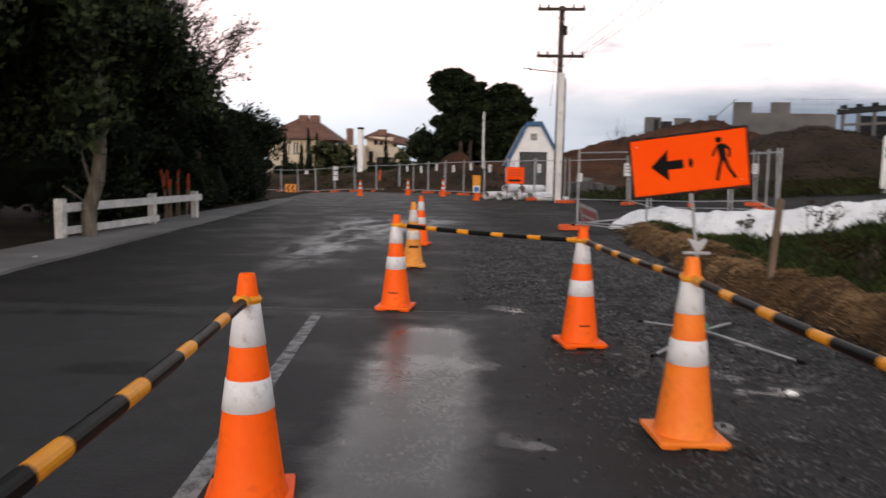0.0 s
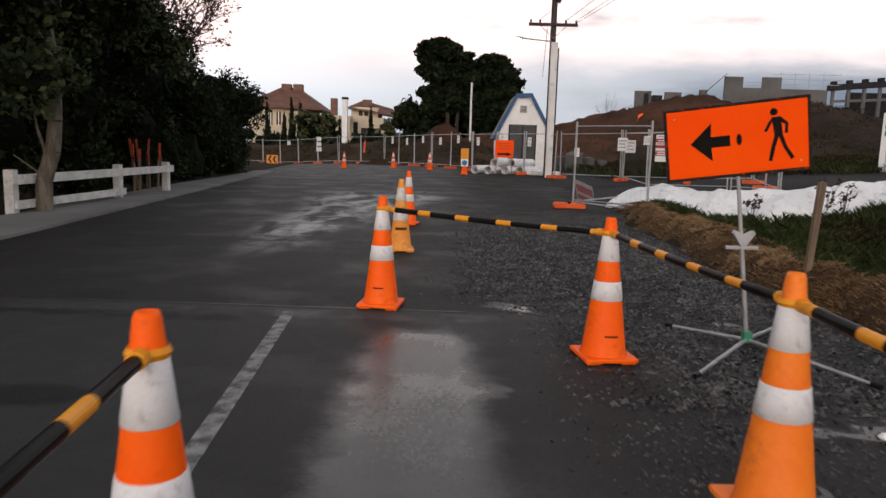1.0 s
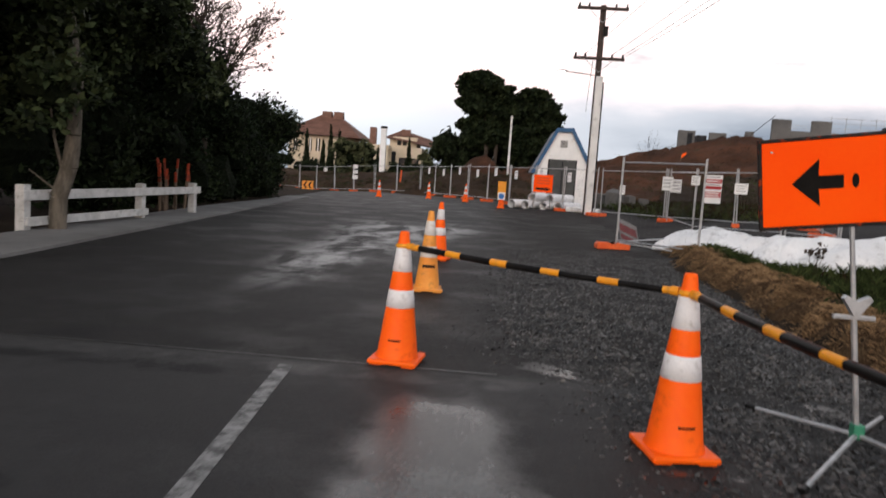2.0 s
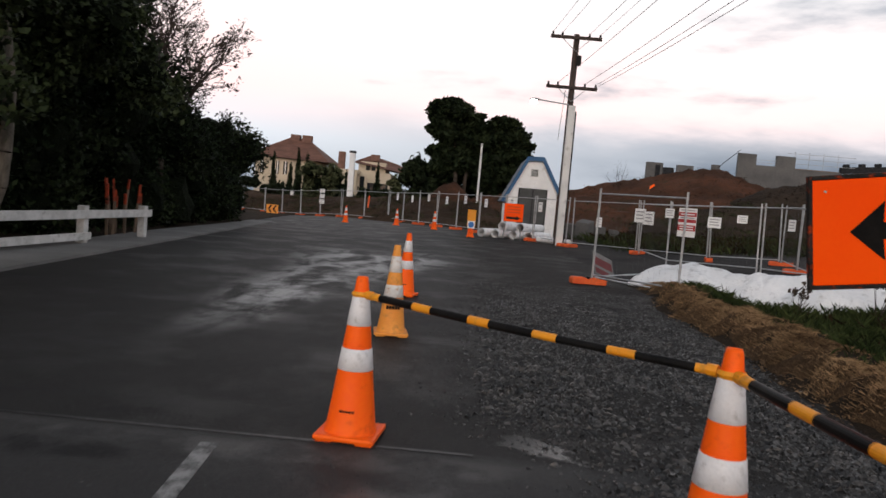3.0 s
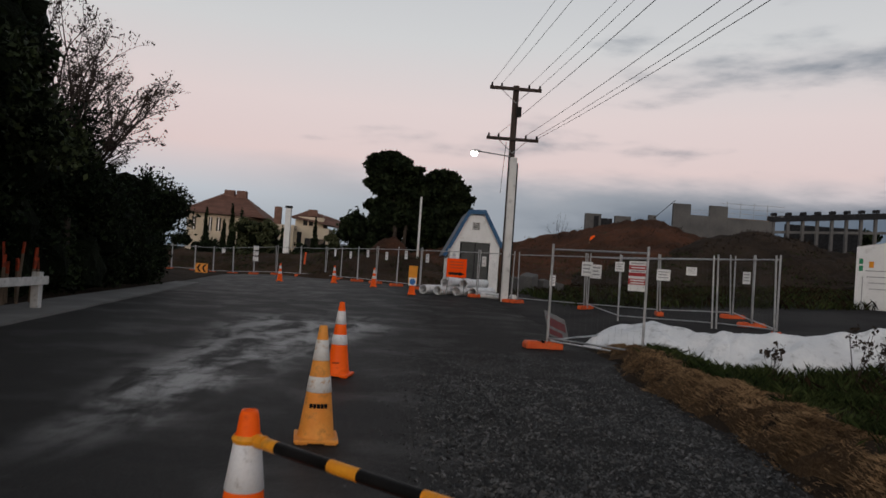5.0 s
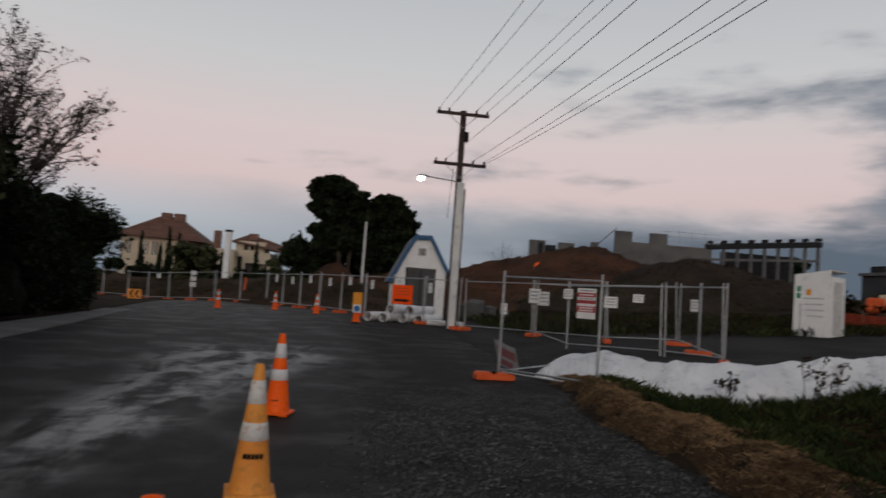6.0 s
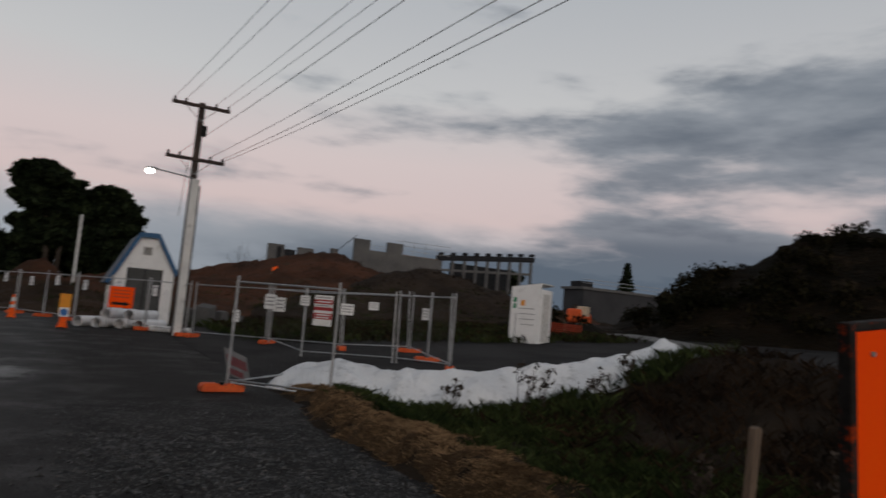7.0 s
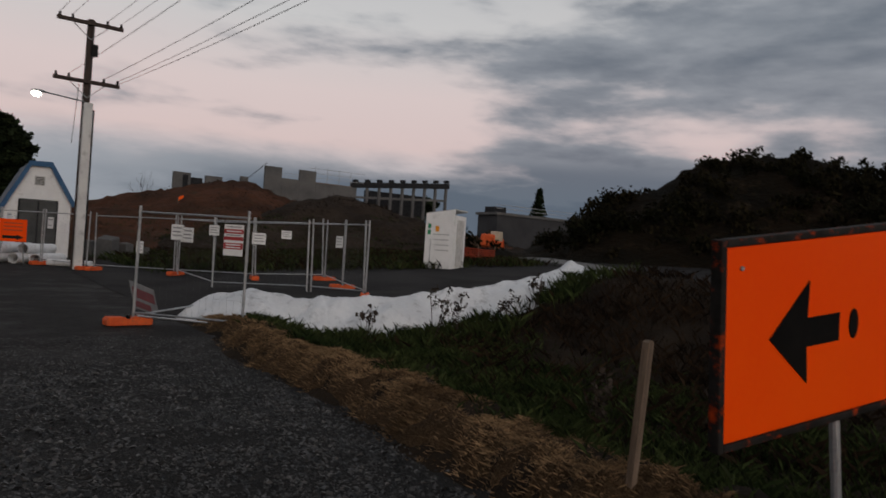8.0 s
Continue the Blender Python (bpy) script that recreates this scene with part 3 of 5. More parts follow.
def puddle(x, y, rx, ry, turn, k):
    """A thin irregular sheet of standing water."""
    n = 48
    lift = land(x, y) + 0.003
    rim = []
    for i in range(n):
        a_ = 6.28318 * i / n
        f = 1 + 0.45 * noise.noise(Vector((math.cos(a_) * 1.3, math.sin(a_) * 1.3, k))) + 0.3 * noise.noise(Vector((math.cos(a_) * 3.5, math.sin(a_) * 3.5, k + 5)))
        px_, py_ = rx * f * math.cos(a_), ry * f * math.sin(a_)
        rim.append((x + px_ * math.cos(turn) - py_ * math.sin(turn), y + px_ * math.sin(turn) + py_ * math.cos(turn)))
    b_ = B()
    top = [b_.verts.new((p[0], p[1], lift)) for p in rim]
    low_ = [b_.verts.new((p[0], p[1], lift - 0.012)) for p in rim]
    b_.faces.new(top)
    for i in range(n):
        b_.faces.new((top[i], low_[i], low_[(i + 1) % n], top[(i + 1) % n]))
    return tagged(finish("puddle", b_, WATER), "shallow rainwater puddle in the gravel", "puddle", "puddles on the shoulder")


WATER = mat("muddy_water", (0.020, 0.019, 0.018), (0.045, 0.043, 0.040), 0.42, 5, 25, 0.25, spec=0.45)
for k, (x, y, rx, ry, tn) in enumerate(((1.92, 4.58, 0.16, 0.09, -0.9), (1.88, 4.28, 0.07, 0.04, 0.3), (1.82, 5.42, 0.12, 0.05, 0.2), (2.35, 5.55, 0.10, 0.05, 0.6))):
    puddle(x, y, rx, ry, tn, k * 2.7)


# ---- traffic cones ----
def cone(m, label, faded=False, shade=ORANGE, marked=True):
    t = thing("traffic_cone", m, label, "traffic cone", "traffic cones along the footway")
    b = B()
    box(b, (-0.17, -0.17, 0.012), (0.17, 0.17, 0.042), 0.014)
    for sx_ in (-1, 1):
        for sy_ in (-1, 1):
            box(b, (sx_ * 0.11 - 0.045, sy_ * 0.11 - 0.045, 0.0), (sx_ * 0.11 + 0.045, sy_ * 0.11 + 0.045, 0.016), 0.005)
    part("base", b, shade, t)

    def r(z):
        return 0.141 - (z - 0.04) * (0.141 - 0.031) / 0.86

    prof = [(0.150, 0.040), (0.146, 0.052), (r(0.07), 0.07), (r(0.40), 0.40), (r(0.63), 0.63), (r(0.80), 0.80), (r(0.885), 0.885), (0.028, 0.9), (0.019, 0.9), (0.017, 0.88), (0.022, 0.7)]
    part("body", lathe(B(), prof, 28), shade, t, smooth=True)
    for z0, z1 in ((0.385, 0.505), (0.63, 0.79)):
        part("worn_band" if faded else "reflective_band", lathe(B(), [(r(z0), z0), (r(z0) + 0.003, z0 + 0.002), (r(z1) + 0.003, z1 - 0.002), (r(z1), z1)], 28), BAND_WORN if faded else BAND, t, smooth=True)
    if not marked:
        return t
    b = B()
    for k in range(5):
        w = 0.012 if faded else 0.007
        x = (-0.056 + k * 0.028) if faded else (-0.034 + k * 0.017)
        z = 0.27 if faded else 0.165
        rr = r(z)
        box(b, (x - w, -rr - 0.003 + abs(x) * abs(x) * 4, z), (x + w, -rr + 0.012, z + (0.034 if faded else 0.01)))
    part("stencil", b, BLACK, t)
    return t


CONES = [(-0.627, 2.655, 12, 0, "bright orange traffic cone holding a striped pole"), (-0.49, 6.72, -6, 0, "orange traffic cone at the end of a striped pole"),
         (1.064, 5.44, 9, 0, "orange traffic cone holding two striped poles"), (1.277, 3.478, 3, 1, "scuffed orange traffic cone on the gravel"),
         (-0.58, 9.86, 8, 2, "faded amber traffic cone with worn bands"), (-0.69, 12.95, -10, 0, "orange traffic cone with two white bands"),
         (-0.45, 0.70, 5, 0, "orange traffic cone holding a striped pole"), (1.34, 1.50, 0, 0, "orange traffic cone holding a striped pole"),
         (-7.1, 10.35, 30, 0, "orange traffic cone on the footpath"),
         (-6.1, 40.5, 0, 0, "distant orange traffic cone by the fence"), (-3.4, 40.8, 10, 0, "distant orange traffic cone by the fence"),
         (-1.25, 37.6, 0, 0, "distant orange traffic cone by the fence"), (0.47, 32.2, 0, 0, "orange cone carrying a small sign")]
SCUFFED = mat("scuffed_cone_orange", (0.85, 0.17, 0.012), (0.93, 0.24, 0.02), 0.5, 3, 40, 0.1, grime=(0.62, 0.13, 0.02))
for cx, cy, a, kind_, lab in CONES:
    z = land(cx, cy) + (0.05 if cx < -6.5 and cy < 20 else 0.0)
    cone(pose(cx, cy, z, 0, 0, a), lab, kind_ == 2, (ORANGE, SCUFFED, ORANGE_OLD)[kind_], cy > 5)


def barrier_pole(p, q, label):
    """A striped bar whose end loops drop over two cone tips."""
    p, q = Vector(p), Vector(q)
    d = q - p
    length = d.length
    t = thing("barrier_pole", Matrix.Translation(p) @ d.to_track_quat("X", "Z").to_matrix().to_4x4(), label, "barrier pole", "striped poles between the cones")

    def sag(s):
        return -0.012 * math.sin(math.pi * s / length)

    marks, s = [0.03], 0.03
    k = 0
    while s < length - 0.09:
        s = min(length - 0.07, s + (0.125 if k % 2 == 0 else 0.245))
        marks.append(s)
        k += 1
    for k, (a, b2) in enumerate(zip(marks, marks[1:])):
        mid = (a + b2) / 2
        b = B()
        rr = 0.0215 if mid < length * 0.52 else 0.0185
        tube(b, (a, 0, sag(a)), (b2, 0, sag(b2)), rr, rr, 16)
        part("yellow_stripe" if k % 2 == 0 else "black_stripe", b, YELLOW if k % 2 == 0 else BLACK, t)
    for x in (0.0, length):
        b = lathe(B(), [(0.048, -0.015), (0.055, 0.0), (0.047, 0.015), (0.041, 0.0)], 18, True)
        bmesh.ops.translate(b, verts=b.verts, vec=(x, 0, 0))
        tube(b, (0.05 if x == 0 else length - 0.09, 0, 0), (0.09 if x == 0 else length - 0.05, 0, 0), 0.024, 0.024, 10)
        part("end_loop", b, YELLOW, t)
    return t


HOOK = 0.803
C1, C2, C3, C4 = (-0.627, 2.655), (-0.49, 6.72), (1.064, 5.44), (1.277, 3.478)
for a, b in (((-0.45, 0.70), C1), (C2, C3), (C3, C4), (C4, (1.34, 1.50))):
    barrier_pole((*a, HOOK), (*b, HOOK), "black and yellow striped plastic pole between cones")


# ---- sign on its folding stand ----
def works_sign():
    foot, head = Vector((2.13, 5.83, 0.05)), Vector((1.985, 5.86, 1.18))
    t = thing("sign_stand", pose(0, 0, 0), "galvanised folding sign stand with splayed legs", "sign stand")
    up = (head - foot).normalized()
    b = tube(B(), foot, foot + up * 0.62, 0.016, 0.016, 10)
    part("mast", b, STEEL, t)
    part("upper_mast", tube(B(), foot + up * 0.60, head + up * 0.28, 0.013, 0.013, 10), STEEL, t)
    for x, y in ((1.73, 6.31), (1.53, 5.07), (2.56, 6.36), (2.56, 5.00)):
        b = B()
        d = (Vector((x, y, 0.02)) - foot).normalized()
        tube(b, foot, (x, y, land(x, y) + 0.016), 0.014, 0.012, 8)
        part("leg", b, STEEL, t)
        b = tube(B(), Vector((x, y, land(x, y) + 0.016)) - d * 0.05, Vector((x, y, land(x, y) + 0.016)) + d * 0.01, 0.017, 0.017, 8)
        part("rubber_foot", b, BLACK, t)
    b = B()
    box(b, (foot.x - 0.03, foot.y - 0.03, 0.03), (foot.x + 0.03, foot.y + 0.03, 0.11), 0.008)
    part("hub", b, mat("green_bracket", (0.02, 0.16, 0.09), (0.04, 0.22, 0.13), 0.5, 8, 40, 0.1), t, "green painted hub")
    k = foot + up * 0.64
    b = B()
    box(b, (k.x - 0.11, k.y - 0.012, k.z - 0.012), (k.x + 0.11, k.y + 0.012, k.z + 0.012), 0.004)
    part("crossbar", b, STEEL, t)
    b = slab(B(), [(k.x - 0.075, k.z + 0.10), (k.x - 0.06, k.z + 0.12), (k.x, k.z + 0.09), (k.x + 0.06, k.z + 0.12), (k.x + 0.075, k.z + 0.10), (k.x + 0.015, k.z + 0.012), (k.x - 0.015, k.z + 0.012)], k.y - 0.03, k.y + 0.01)
    part("spring_bracket", b, STEEL, t)

    s = thing("direction_sign", SIGN_POSE, "orange footway detour sign with black arrow and walking symbol", "road sign")
    w, h = SIGN_W, SIGN_H
    b = B()
    box(b, (-w / 2, 0.0, -h / 2), (w / 2, 0.02, h / 2), 0.006)
    part("panel", b, SIGN_ORANGE, s)
    b = B()
    for a0, b0 in (((-w / 2 - 0.018, -0.006, -h / 2 - 0.018), (-w / 2, 0.026, h / 2 + 0.018)), ((w / 2, -0.006, -h / 2 - 0.018), (w / 2 + 0.018, 0.026, h / 2 + 0.018)),
                   ((-w / 2, -0.006, h / 2), (w / 2, 0.026, h / 2 + 0.018)), ((-w / 2, -0.006, -h / 2 - 0.018), (w / 2, 0.026, -h / 2))):
        box(b, a0, b0, 0.004)
    part("frame", b, mat("scuffed_black_frame", (0.014, 0.013, 0.012), (0.03, 0.028, 0.026), 0.6, 9, 50, 0.2, grime=(0.42, 0.05, 0.008), spec=0.03), s, "scuffed black edge frame")
    ink = mat("sign_black", (0.006, 0.006, 0.006), (0.012, 0.011, 0.010), 0.6, 6, 60, 0.05, spec=0.03)
    ax = -w * 0.335
    b = slab(B(), [(ax, 0.0), (ax + 0.135, 0.125), (ax + 0.13, 0.035), (ax + 0.25, 0.035), (ax + 0.25, -0.035), (ax + 0.13, -0.035), (ax + 0.135, -0.125)], -0.003, 0.0)
    part("arrow", b, ink, s)
    b = slab(B(), [(0.012 + 0.017 * math.cos(i * 0.5236), 0.038 * math.sin(i * 0.5236)) for i in range(12)], -0.003, 0.0)
    part("dot", b, ink, s)
    # a walking symbol made of plain bars
    b = B()
    cx = w * 0.28
    slab(b, [(cx - 0.015 + 0.024 * math.cos(i * 0.5236), 0.155 + 0.024 * math.sin(i * 0.5236)) for i in range(12)], -0.003, 0.0)
    for o in ([(-0.030, 0.122), (0.028, 0.122), (0.036, 0.0), (-0.014, 0.0)],
              [(-0.022, 0.122), (-0.030, 0.085), (-0.062, 0.030), (-0.078, 0.036), (-0.048, 0.092)],
              [(0.026, 0.122), (0.072, 0.075), (0.066, 0.010), (0.050, 0.012), (0.052, 0.068), (0.022, 0.092)],
              [(-0.014, 0.004), (0.014, 0.004), (-0.012, -0.075), (-0.034, -0.165), (-0.056, -0.160), (-0.036, -0.070)],
              [(0.008, 0.004), (0.036, 0.004), (0.062, -0.080), (0.104, -0.150), (0.084, -0.165), (0.040, -0.085)]):
        slab(b, [(cx + x, z) for x, z in o], -0.003, 0.0)
    part("symbol", b, ink, s)
    for x, z in ((-w / 2 + 0.05, h / 2 - 0.05), (w / 2 - 0.05, -h / 2 + 0.05)):
        part("rivet", slab(B(), [(x + 0.006 * math.cos(i * 1.0472), z + 0.006 * math.sin(i * 1.0472)) for i in range(6)], -0.004, 0.0), STEEL, s)
    part("bracket", box(B(), (-0.1, 0.02, -0.03), (0.1, 0.035, 0.03), 0.004), STEEL, s)


SIGN_W, SIGN_H = 0.88, 0.45
SIGN_POSE = pose(1.942, 5.815, 1.408, 4, -8.0, -9.0)
works_sign()


# ---- temporary fencing ----
WIRE = mat("dull_fence_wire", (0.07, 0.07, 0.07), (0.12, 0.12, 0.12), 0.6, 8, 60, 0.0, metal=0.3)


def wires(bm, width, z0, z1, gap=0.12, r=0.0009):
    x = gap
    while x < width - 0.02:
        tube(bm, (x, 0, z0), (x, 0, z1), r, r, 3, False)
        x += gap
    for k in range(1, 5):
        z = z0 + (z1 - z0) * k / 5
        tube(bm, (0, 0, z), (width, 0, z), r, r, 3, False)
    return bm


def fence_panel(fence, a, b, lean=0.0, top=1.98, level=False):
    ax, ay = a
    bx, by = b
    za = land(ax, ay)
    zb = za if level else land(bx, by)
    width = math.hypot(bx - ax, by - ay)
    ang = math.degrees(math.atan2(by - ay, bx - ax))
    p = tagged(part("panel", wires(B(), width, 0.2, top - 0.12), WIRE, fence, "fine welded wire infill"), kind="stuff")
    p.matrix_basis = pose(ax, ay, za, 0, 0, ang) @ pose(0, 0, 0, lean, -math.degrees(math.atan2(zb - za, width)), 0)
    for x in (0.025, width - 0.025):
        part("post", tube(B(), (x, 0, 0.05), (x, 0, top + random.uniform(-0.02, 0.02)), 0.024, 0.024, 8), STEEL, p)
    part("top_rail", tube(B(), (0, 0, top - 0.12), (width, 0, top - 0.12), 0.017, 0.017, 8), STEEL, p)
    part("bottom_rail", tube(B(), (0, 0, 0.20), (width, 0, 0.20), 0.017, 0.017, 8), STEEL, p)
    return p


def fence_foot(fence, x, y, ang):
    b = slab(B(), [(-0.36, 0.0), (-0.37, 0.09), (-0.33, 0.14), (-0.09, 0.14), (-0.05, 0.10), (0.05, 0.10), (0.09, 0.14), (0.33, 0.14), (0.37, 0.09), (0.36, 0.0)], -0.11, 0.11)
    bmesh.ops.bevel(b, geom=list(b.edges), offset=0.012, segments=1, affect="EDGES")
    f = part("foot", b, BLOCK_ORANGE, fence, "orange plastic foot")
    f.matrix_basis = pose(x, y, land(x, y), 0, 0, ang)
    part("socket", tube(B(), (0, 0, 0.09), (0, 0, 0.16), 0.036, 0.036, 10), BLACK, f)
    return f


def run_of_fence(label, points, gap=2.4):
    fence = thing("temporary_fence", pose(0, 0, 0), label, "fence")
    for a, b in zip(points, points[1:]):
        n = max(1, round(math.hypot(b[0] - a[0], b[1] - a[1]) / gap))
        ang = math.degrees(math.atan2(b[1] - a[1], b[0] - a[0]))
        for i in range(n):
            p = (a[0] + (b[0] - a[0]) * i / n, a[1] + (b[1] - a[1]) * i / n)
            q = (a[0] + (b[0] - a[0]) * (i + 0.985) / n, a[1] + (b[1] - a[1]) * (i + 0.985) / n)
            fence_panel(fence, p, q, random.uniform(-1.2, 1.2))
            fence_foot(fence, p[0], p[1], ang + 90 + random.uniform(-12, 12))
    return fence


run_of_fence("long galvanised temporary fence in orange feet", [(4.3, 31.3), (-4.7, 48.8), (-15.5, 58.5), (-30, 66)], 2.45)
run_of_fence("galvanised temporary fence round the yard entrance", [(4.5, 31.2), (6.57, 28.9), (8.4, 26.7), (10.4, 25.8), (8.95, 20.5)], 2.6)
front = thing("temporary_fence", pose(0, 0, 0), "galvanised temporary fence panels beside the white bund", "fence")
for a, b, ln in (((2.79, 17.36), (4.13, 15.88), 0), ((6.35, 24.5), (8.25, 22.4), -1), ((8.3, 22.35), (8.9, 20.5), 1), ((6.4, 24.6), (6.6, 28.8), 0)):
    fence_panel(front, a, b, ln, level=a[0] < 3)
for x, y, a in ((2.72, 17.30, 8), (8.95, 20.55, 60)):
    fence_foot(front, x, y, a)
t = thing("fence_brace", pose(2.8, 17.3, 0), "galvanised fence brace lying on the ground", "fence brace")
part("arm", tube(B(), (0.05, 0, 0.17), (1.5, 1.1, 0.26), 0.018, 0.018, 8), STEEL, t)
part("arm", tube(B(), (0.05, -0.05, 0.16), (1.45, -0.55, 0.06), 0.018, 0.018, 8), STEEL, t)
t = thing("fallen_sign", pose(3.45, 19.3, land(3.5, 19.4) + 0.02, -32, 18, 35), "grey and red site board leaning on the fence", "sign")
part("panel", box(B(), (-0.3, 0, 0.0), (0.42, 0.015, 0.62), 0.003), mat("dull_board", (0.11, 0.107, 0.105), (0.17, 0.165, 0.16), 0.6, 4, 30, 0.1), t)
DULL_RED = mat("dull_sign_red", (0.10, 0.016, 0.018), (0.14, 0.024, 0.024), 0.6, 4, 30, 0.1)
part("stripe", box(B(), (-0.26, -0.004, 0.26), (0.36, 0.0, 0.48)), DULL_RED, t)
part("stripe", box(B(), (-0.26, -0.004, 0.04), (0.2, 0.0, 0.18)), DULL_RED, t)


def notice(x, y, z, w, h, ang, label, bars=3, colour=PAPER, ink=GREY_INK):
    t = thing("notice", pose(x, y, z, 0, 0, ang), label, "notice", "notices on the fence")
    part("panel", box(B(), (-w / 2, 0, -h / 2), (w / 2, 0.008, h / 2), 0.002), colour, t)
    for k in range(bars):
        zz = h * 0.28 - k * h * 0.5 / max(1, bars - 1)
        part("lettering", box(B(), (-w * 0.36, -0.003, zz - h * 0.045), (w * (0.36 - 0.1 * (k % 2)), 0.0, zz + h * 0.045)), ink, t)
    return t


# red and white warning board on the front run
t = thing("warning_board", pose(6.72, 24.04, 1.48, 0, 0, -47.9) @ Matrix.Scale(1.22, 4), "red and white site warning board on the fence", "sign")
part("panel", box(B(), (-0.24, 0, -0.35), (0.24, 0.008, 0.35), 0.002), PAPER, t)
for z0, z1 in ((0.15, 0.25), (0.0, 0.08), (-0.2, -0.06)):
    part("red_band", box(B(), (-0.235, -0.003, z0), (0.235, 0.0, z1)), RED, t)
for z in (0.30, 0.115, 0.2, -0.1, -0.16):
    part("lettering", box(B(), (-0.18, -0.006, z - 0.014), (0.18, -0.001, z + 0.014)), GREY_INK if z in (0.30, 0.115) else PAPER, t)
for n_x, n_y, n_z, n_w, n_h, n_a in ((2.84, 17.36, 1.28, 0.14, 0.2, 30), (6.30, 24.42, 1.72, 0.30, 0.28, -48), (6.75, 28.6, 1.55, 0.5, 0.48, -48), (6.5, 28.75, 1.62, 0.45, 0.5, -48),
                                     (8.43, 26.6, 1.58, 0.42, 0.36, -25), (9.2, 26.25, 1.76, 0.32, 0.26, -25), (8.58, 21.4, 1.62, 0.24, 0.3, -70)):
    notice(n_x, n_y, n_z, n_w, n_h, n_a, "white printed notice tied to the fence")
for i, f in enumerate((0.1, 0.22, 0.34, 0.45, 0.56, 0.68, 0.8, 0.92)):
    x, y = 4.3 - 9.0 * f, 31.3 + 17.5 * f
    notice(x - 0.06, y - 0.08, land(x, y) + 1.5 + 0.1 * (i % 2), 0.3, 0.4, -63, "small white notice tied to the fence", 2)
for x, y, z, w, h in ((-12.8, 55.9, 1.3, 0.42, 0.3), (-10.0, 53.4, 1.66, 0.56, 0.28), (-10.0, 53.4, 1.28, 0.56, 0.28), (-10.0, 53.4, 0.9, 0.6, 0.3)):
    notice(x, y, z, w, h, -42, "white site notice on the far fence", 2)

# ---- utility pole, lamp and wires ----
t = thing("utility_pole", pose(4.02, 31.6, land(4.02, 31.6)), "pale concrete-based utility pole with a dark timber top and cross arms", "utility pole")
part("lower_pole", box(B(), (-0.125, -0.34, -0.3), (0.145, -0.11, 5.6), 0.03), POLE_WHITE, t, "pale concrete lower pole")
part("timber_pole", tube(B(), (-0.05, 0.03, -0.3), (-0.03, 0.03, 8.45), 0.125, 0.12, 12), TIMBER_DARK, t, "dark timber upper pole")
for z in (8.3, 6.33):
    part("cross_arm", box(B(), (-1.08, -0.16, z - 0.06), (0.95, -0.05, z + 0.06), 0.01), TIMBER_DARK, t)
    for sgn in (-1, 1):
        part("arm_brace", tube(B(), (sgn * 0.55 - 0.06, -0.12, z - 0.05), (-0.04, -0.12, z - 0.55), 0.014, 0.014, 6), STEEL, t)
    for x in (-1.0, -0.62, 0.45, 0.88):
        ins = lathe(B(), [(0.02, z + 0.05), (0.05, z + 0.08), (0.032, z + 0.12), (0.05, z + 0.15), (0.02, z + 0.2)], 8)
        bmesh.ops.translate(ins, verts=ins.verts, vec=(x, -0.105, 0))
        part("insulator", ins, BLACK, t)
part("conduit", tube(B(), (0.20, -0.12, 0.0), (0.20, -0.12, 5.4), 0.028, 0.028, 8), STEEL_DARK, t)
part("cable_box", box(B(), (0.0, -0.22, 7.2), (0.2, -0.1, 7.6), 0.02), BLACK, t)
part("lamp_arm", tube(B(), (-0.1, -0.05, 5.66), (-1.32, -0.35, 5.72), 0.025, 0.025, 8), STEEL, t)
b = B()
lumpy(b, (-1.48, -0.38, 5.72), (0.22, 0.12, 0.06), 1, 0.05, 2)
part("lamp_head", b, STEEL, t)
b = B()
lumpy(b, (-1.54, -0.39, 5.62), (0.15, 0.13, 0.115), 2, 0.03, 2)
part("lamp_lens", b, lamp_mat, t, "glowing white lamp lens")
part("down_lead", tube(B(), (-0.3, -0.1, 6.2), (-0.42, -0.2, 4.2), 0.012, 0.008, 6), BLACK, t)

t = thing("utility_pole", pose(5.9, -16.0, 0), "pale concrete-based utility pole carrying the wires", "utility pole")
part("timber_pole", tube(B(), (0, 0, -0.3), (0, 0, 8.45), 0.16, 0.12, 12), TIMBER_DARK, t)
for z in (8.3, 6.33):
    part("cross_arm", box(B(), (-1.08, -0.16, z - 0.06), (0.95, -0.05, z + 0.06), 0.01), TIMBER_DARK, t)


CABLE = mat("weathered_cable", (0.05, 0.05, 0.055), (0.09, 0.09, 0.095), 0.7, 3, 20, 0.0, spec=0.1)


def wire(p, q, sag, r):
    p, q = Vector(p), Vector(q)
    b = B()
    rings = []
    for i in range(25):
        f = i / 24
        c = p.lerp(q, f) - Vector((0, 0, sag * 4 * f * (1 - f)))
        rings.append([b.verts.new(c + Vector((r * math.cos(k * 1.2566), 0, r * math.sin(k * 1.2566)))) for k in range(5)])
    for s, e in zip(rings, rings[1:]):
        for k in range(5):
            b.faces.new((s[k], s[(k + 1) % 5], e[(k + 1) % 5], e[k]))
    return tagged(finish("overhead_wire", b, CABLE), "thin black overhead power line", "wire", "overhead power lines")


for x, z, sag in ((-1.0, 8.62, 0.5), (-0.62, 8.62, 0.55), (0.45, 8.62, 0.5), (0.88, 8.62, 0.45), (-0.62, 6.65, 0.5), (0.45, 6.65, 0.45), (0.88, 6.65, 0.5), (0.80, 6.5, 0.62)):
    wire((4.02 + x, 31.5, z), (5.9 + x, -16.1, z), sag, 0.0078)

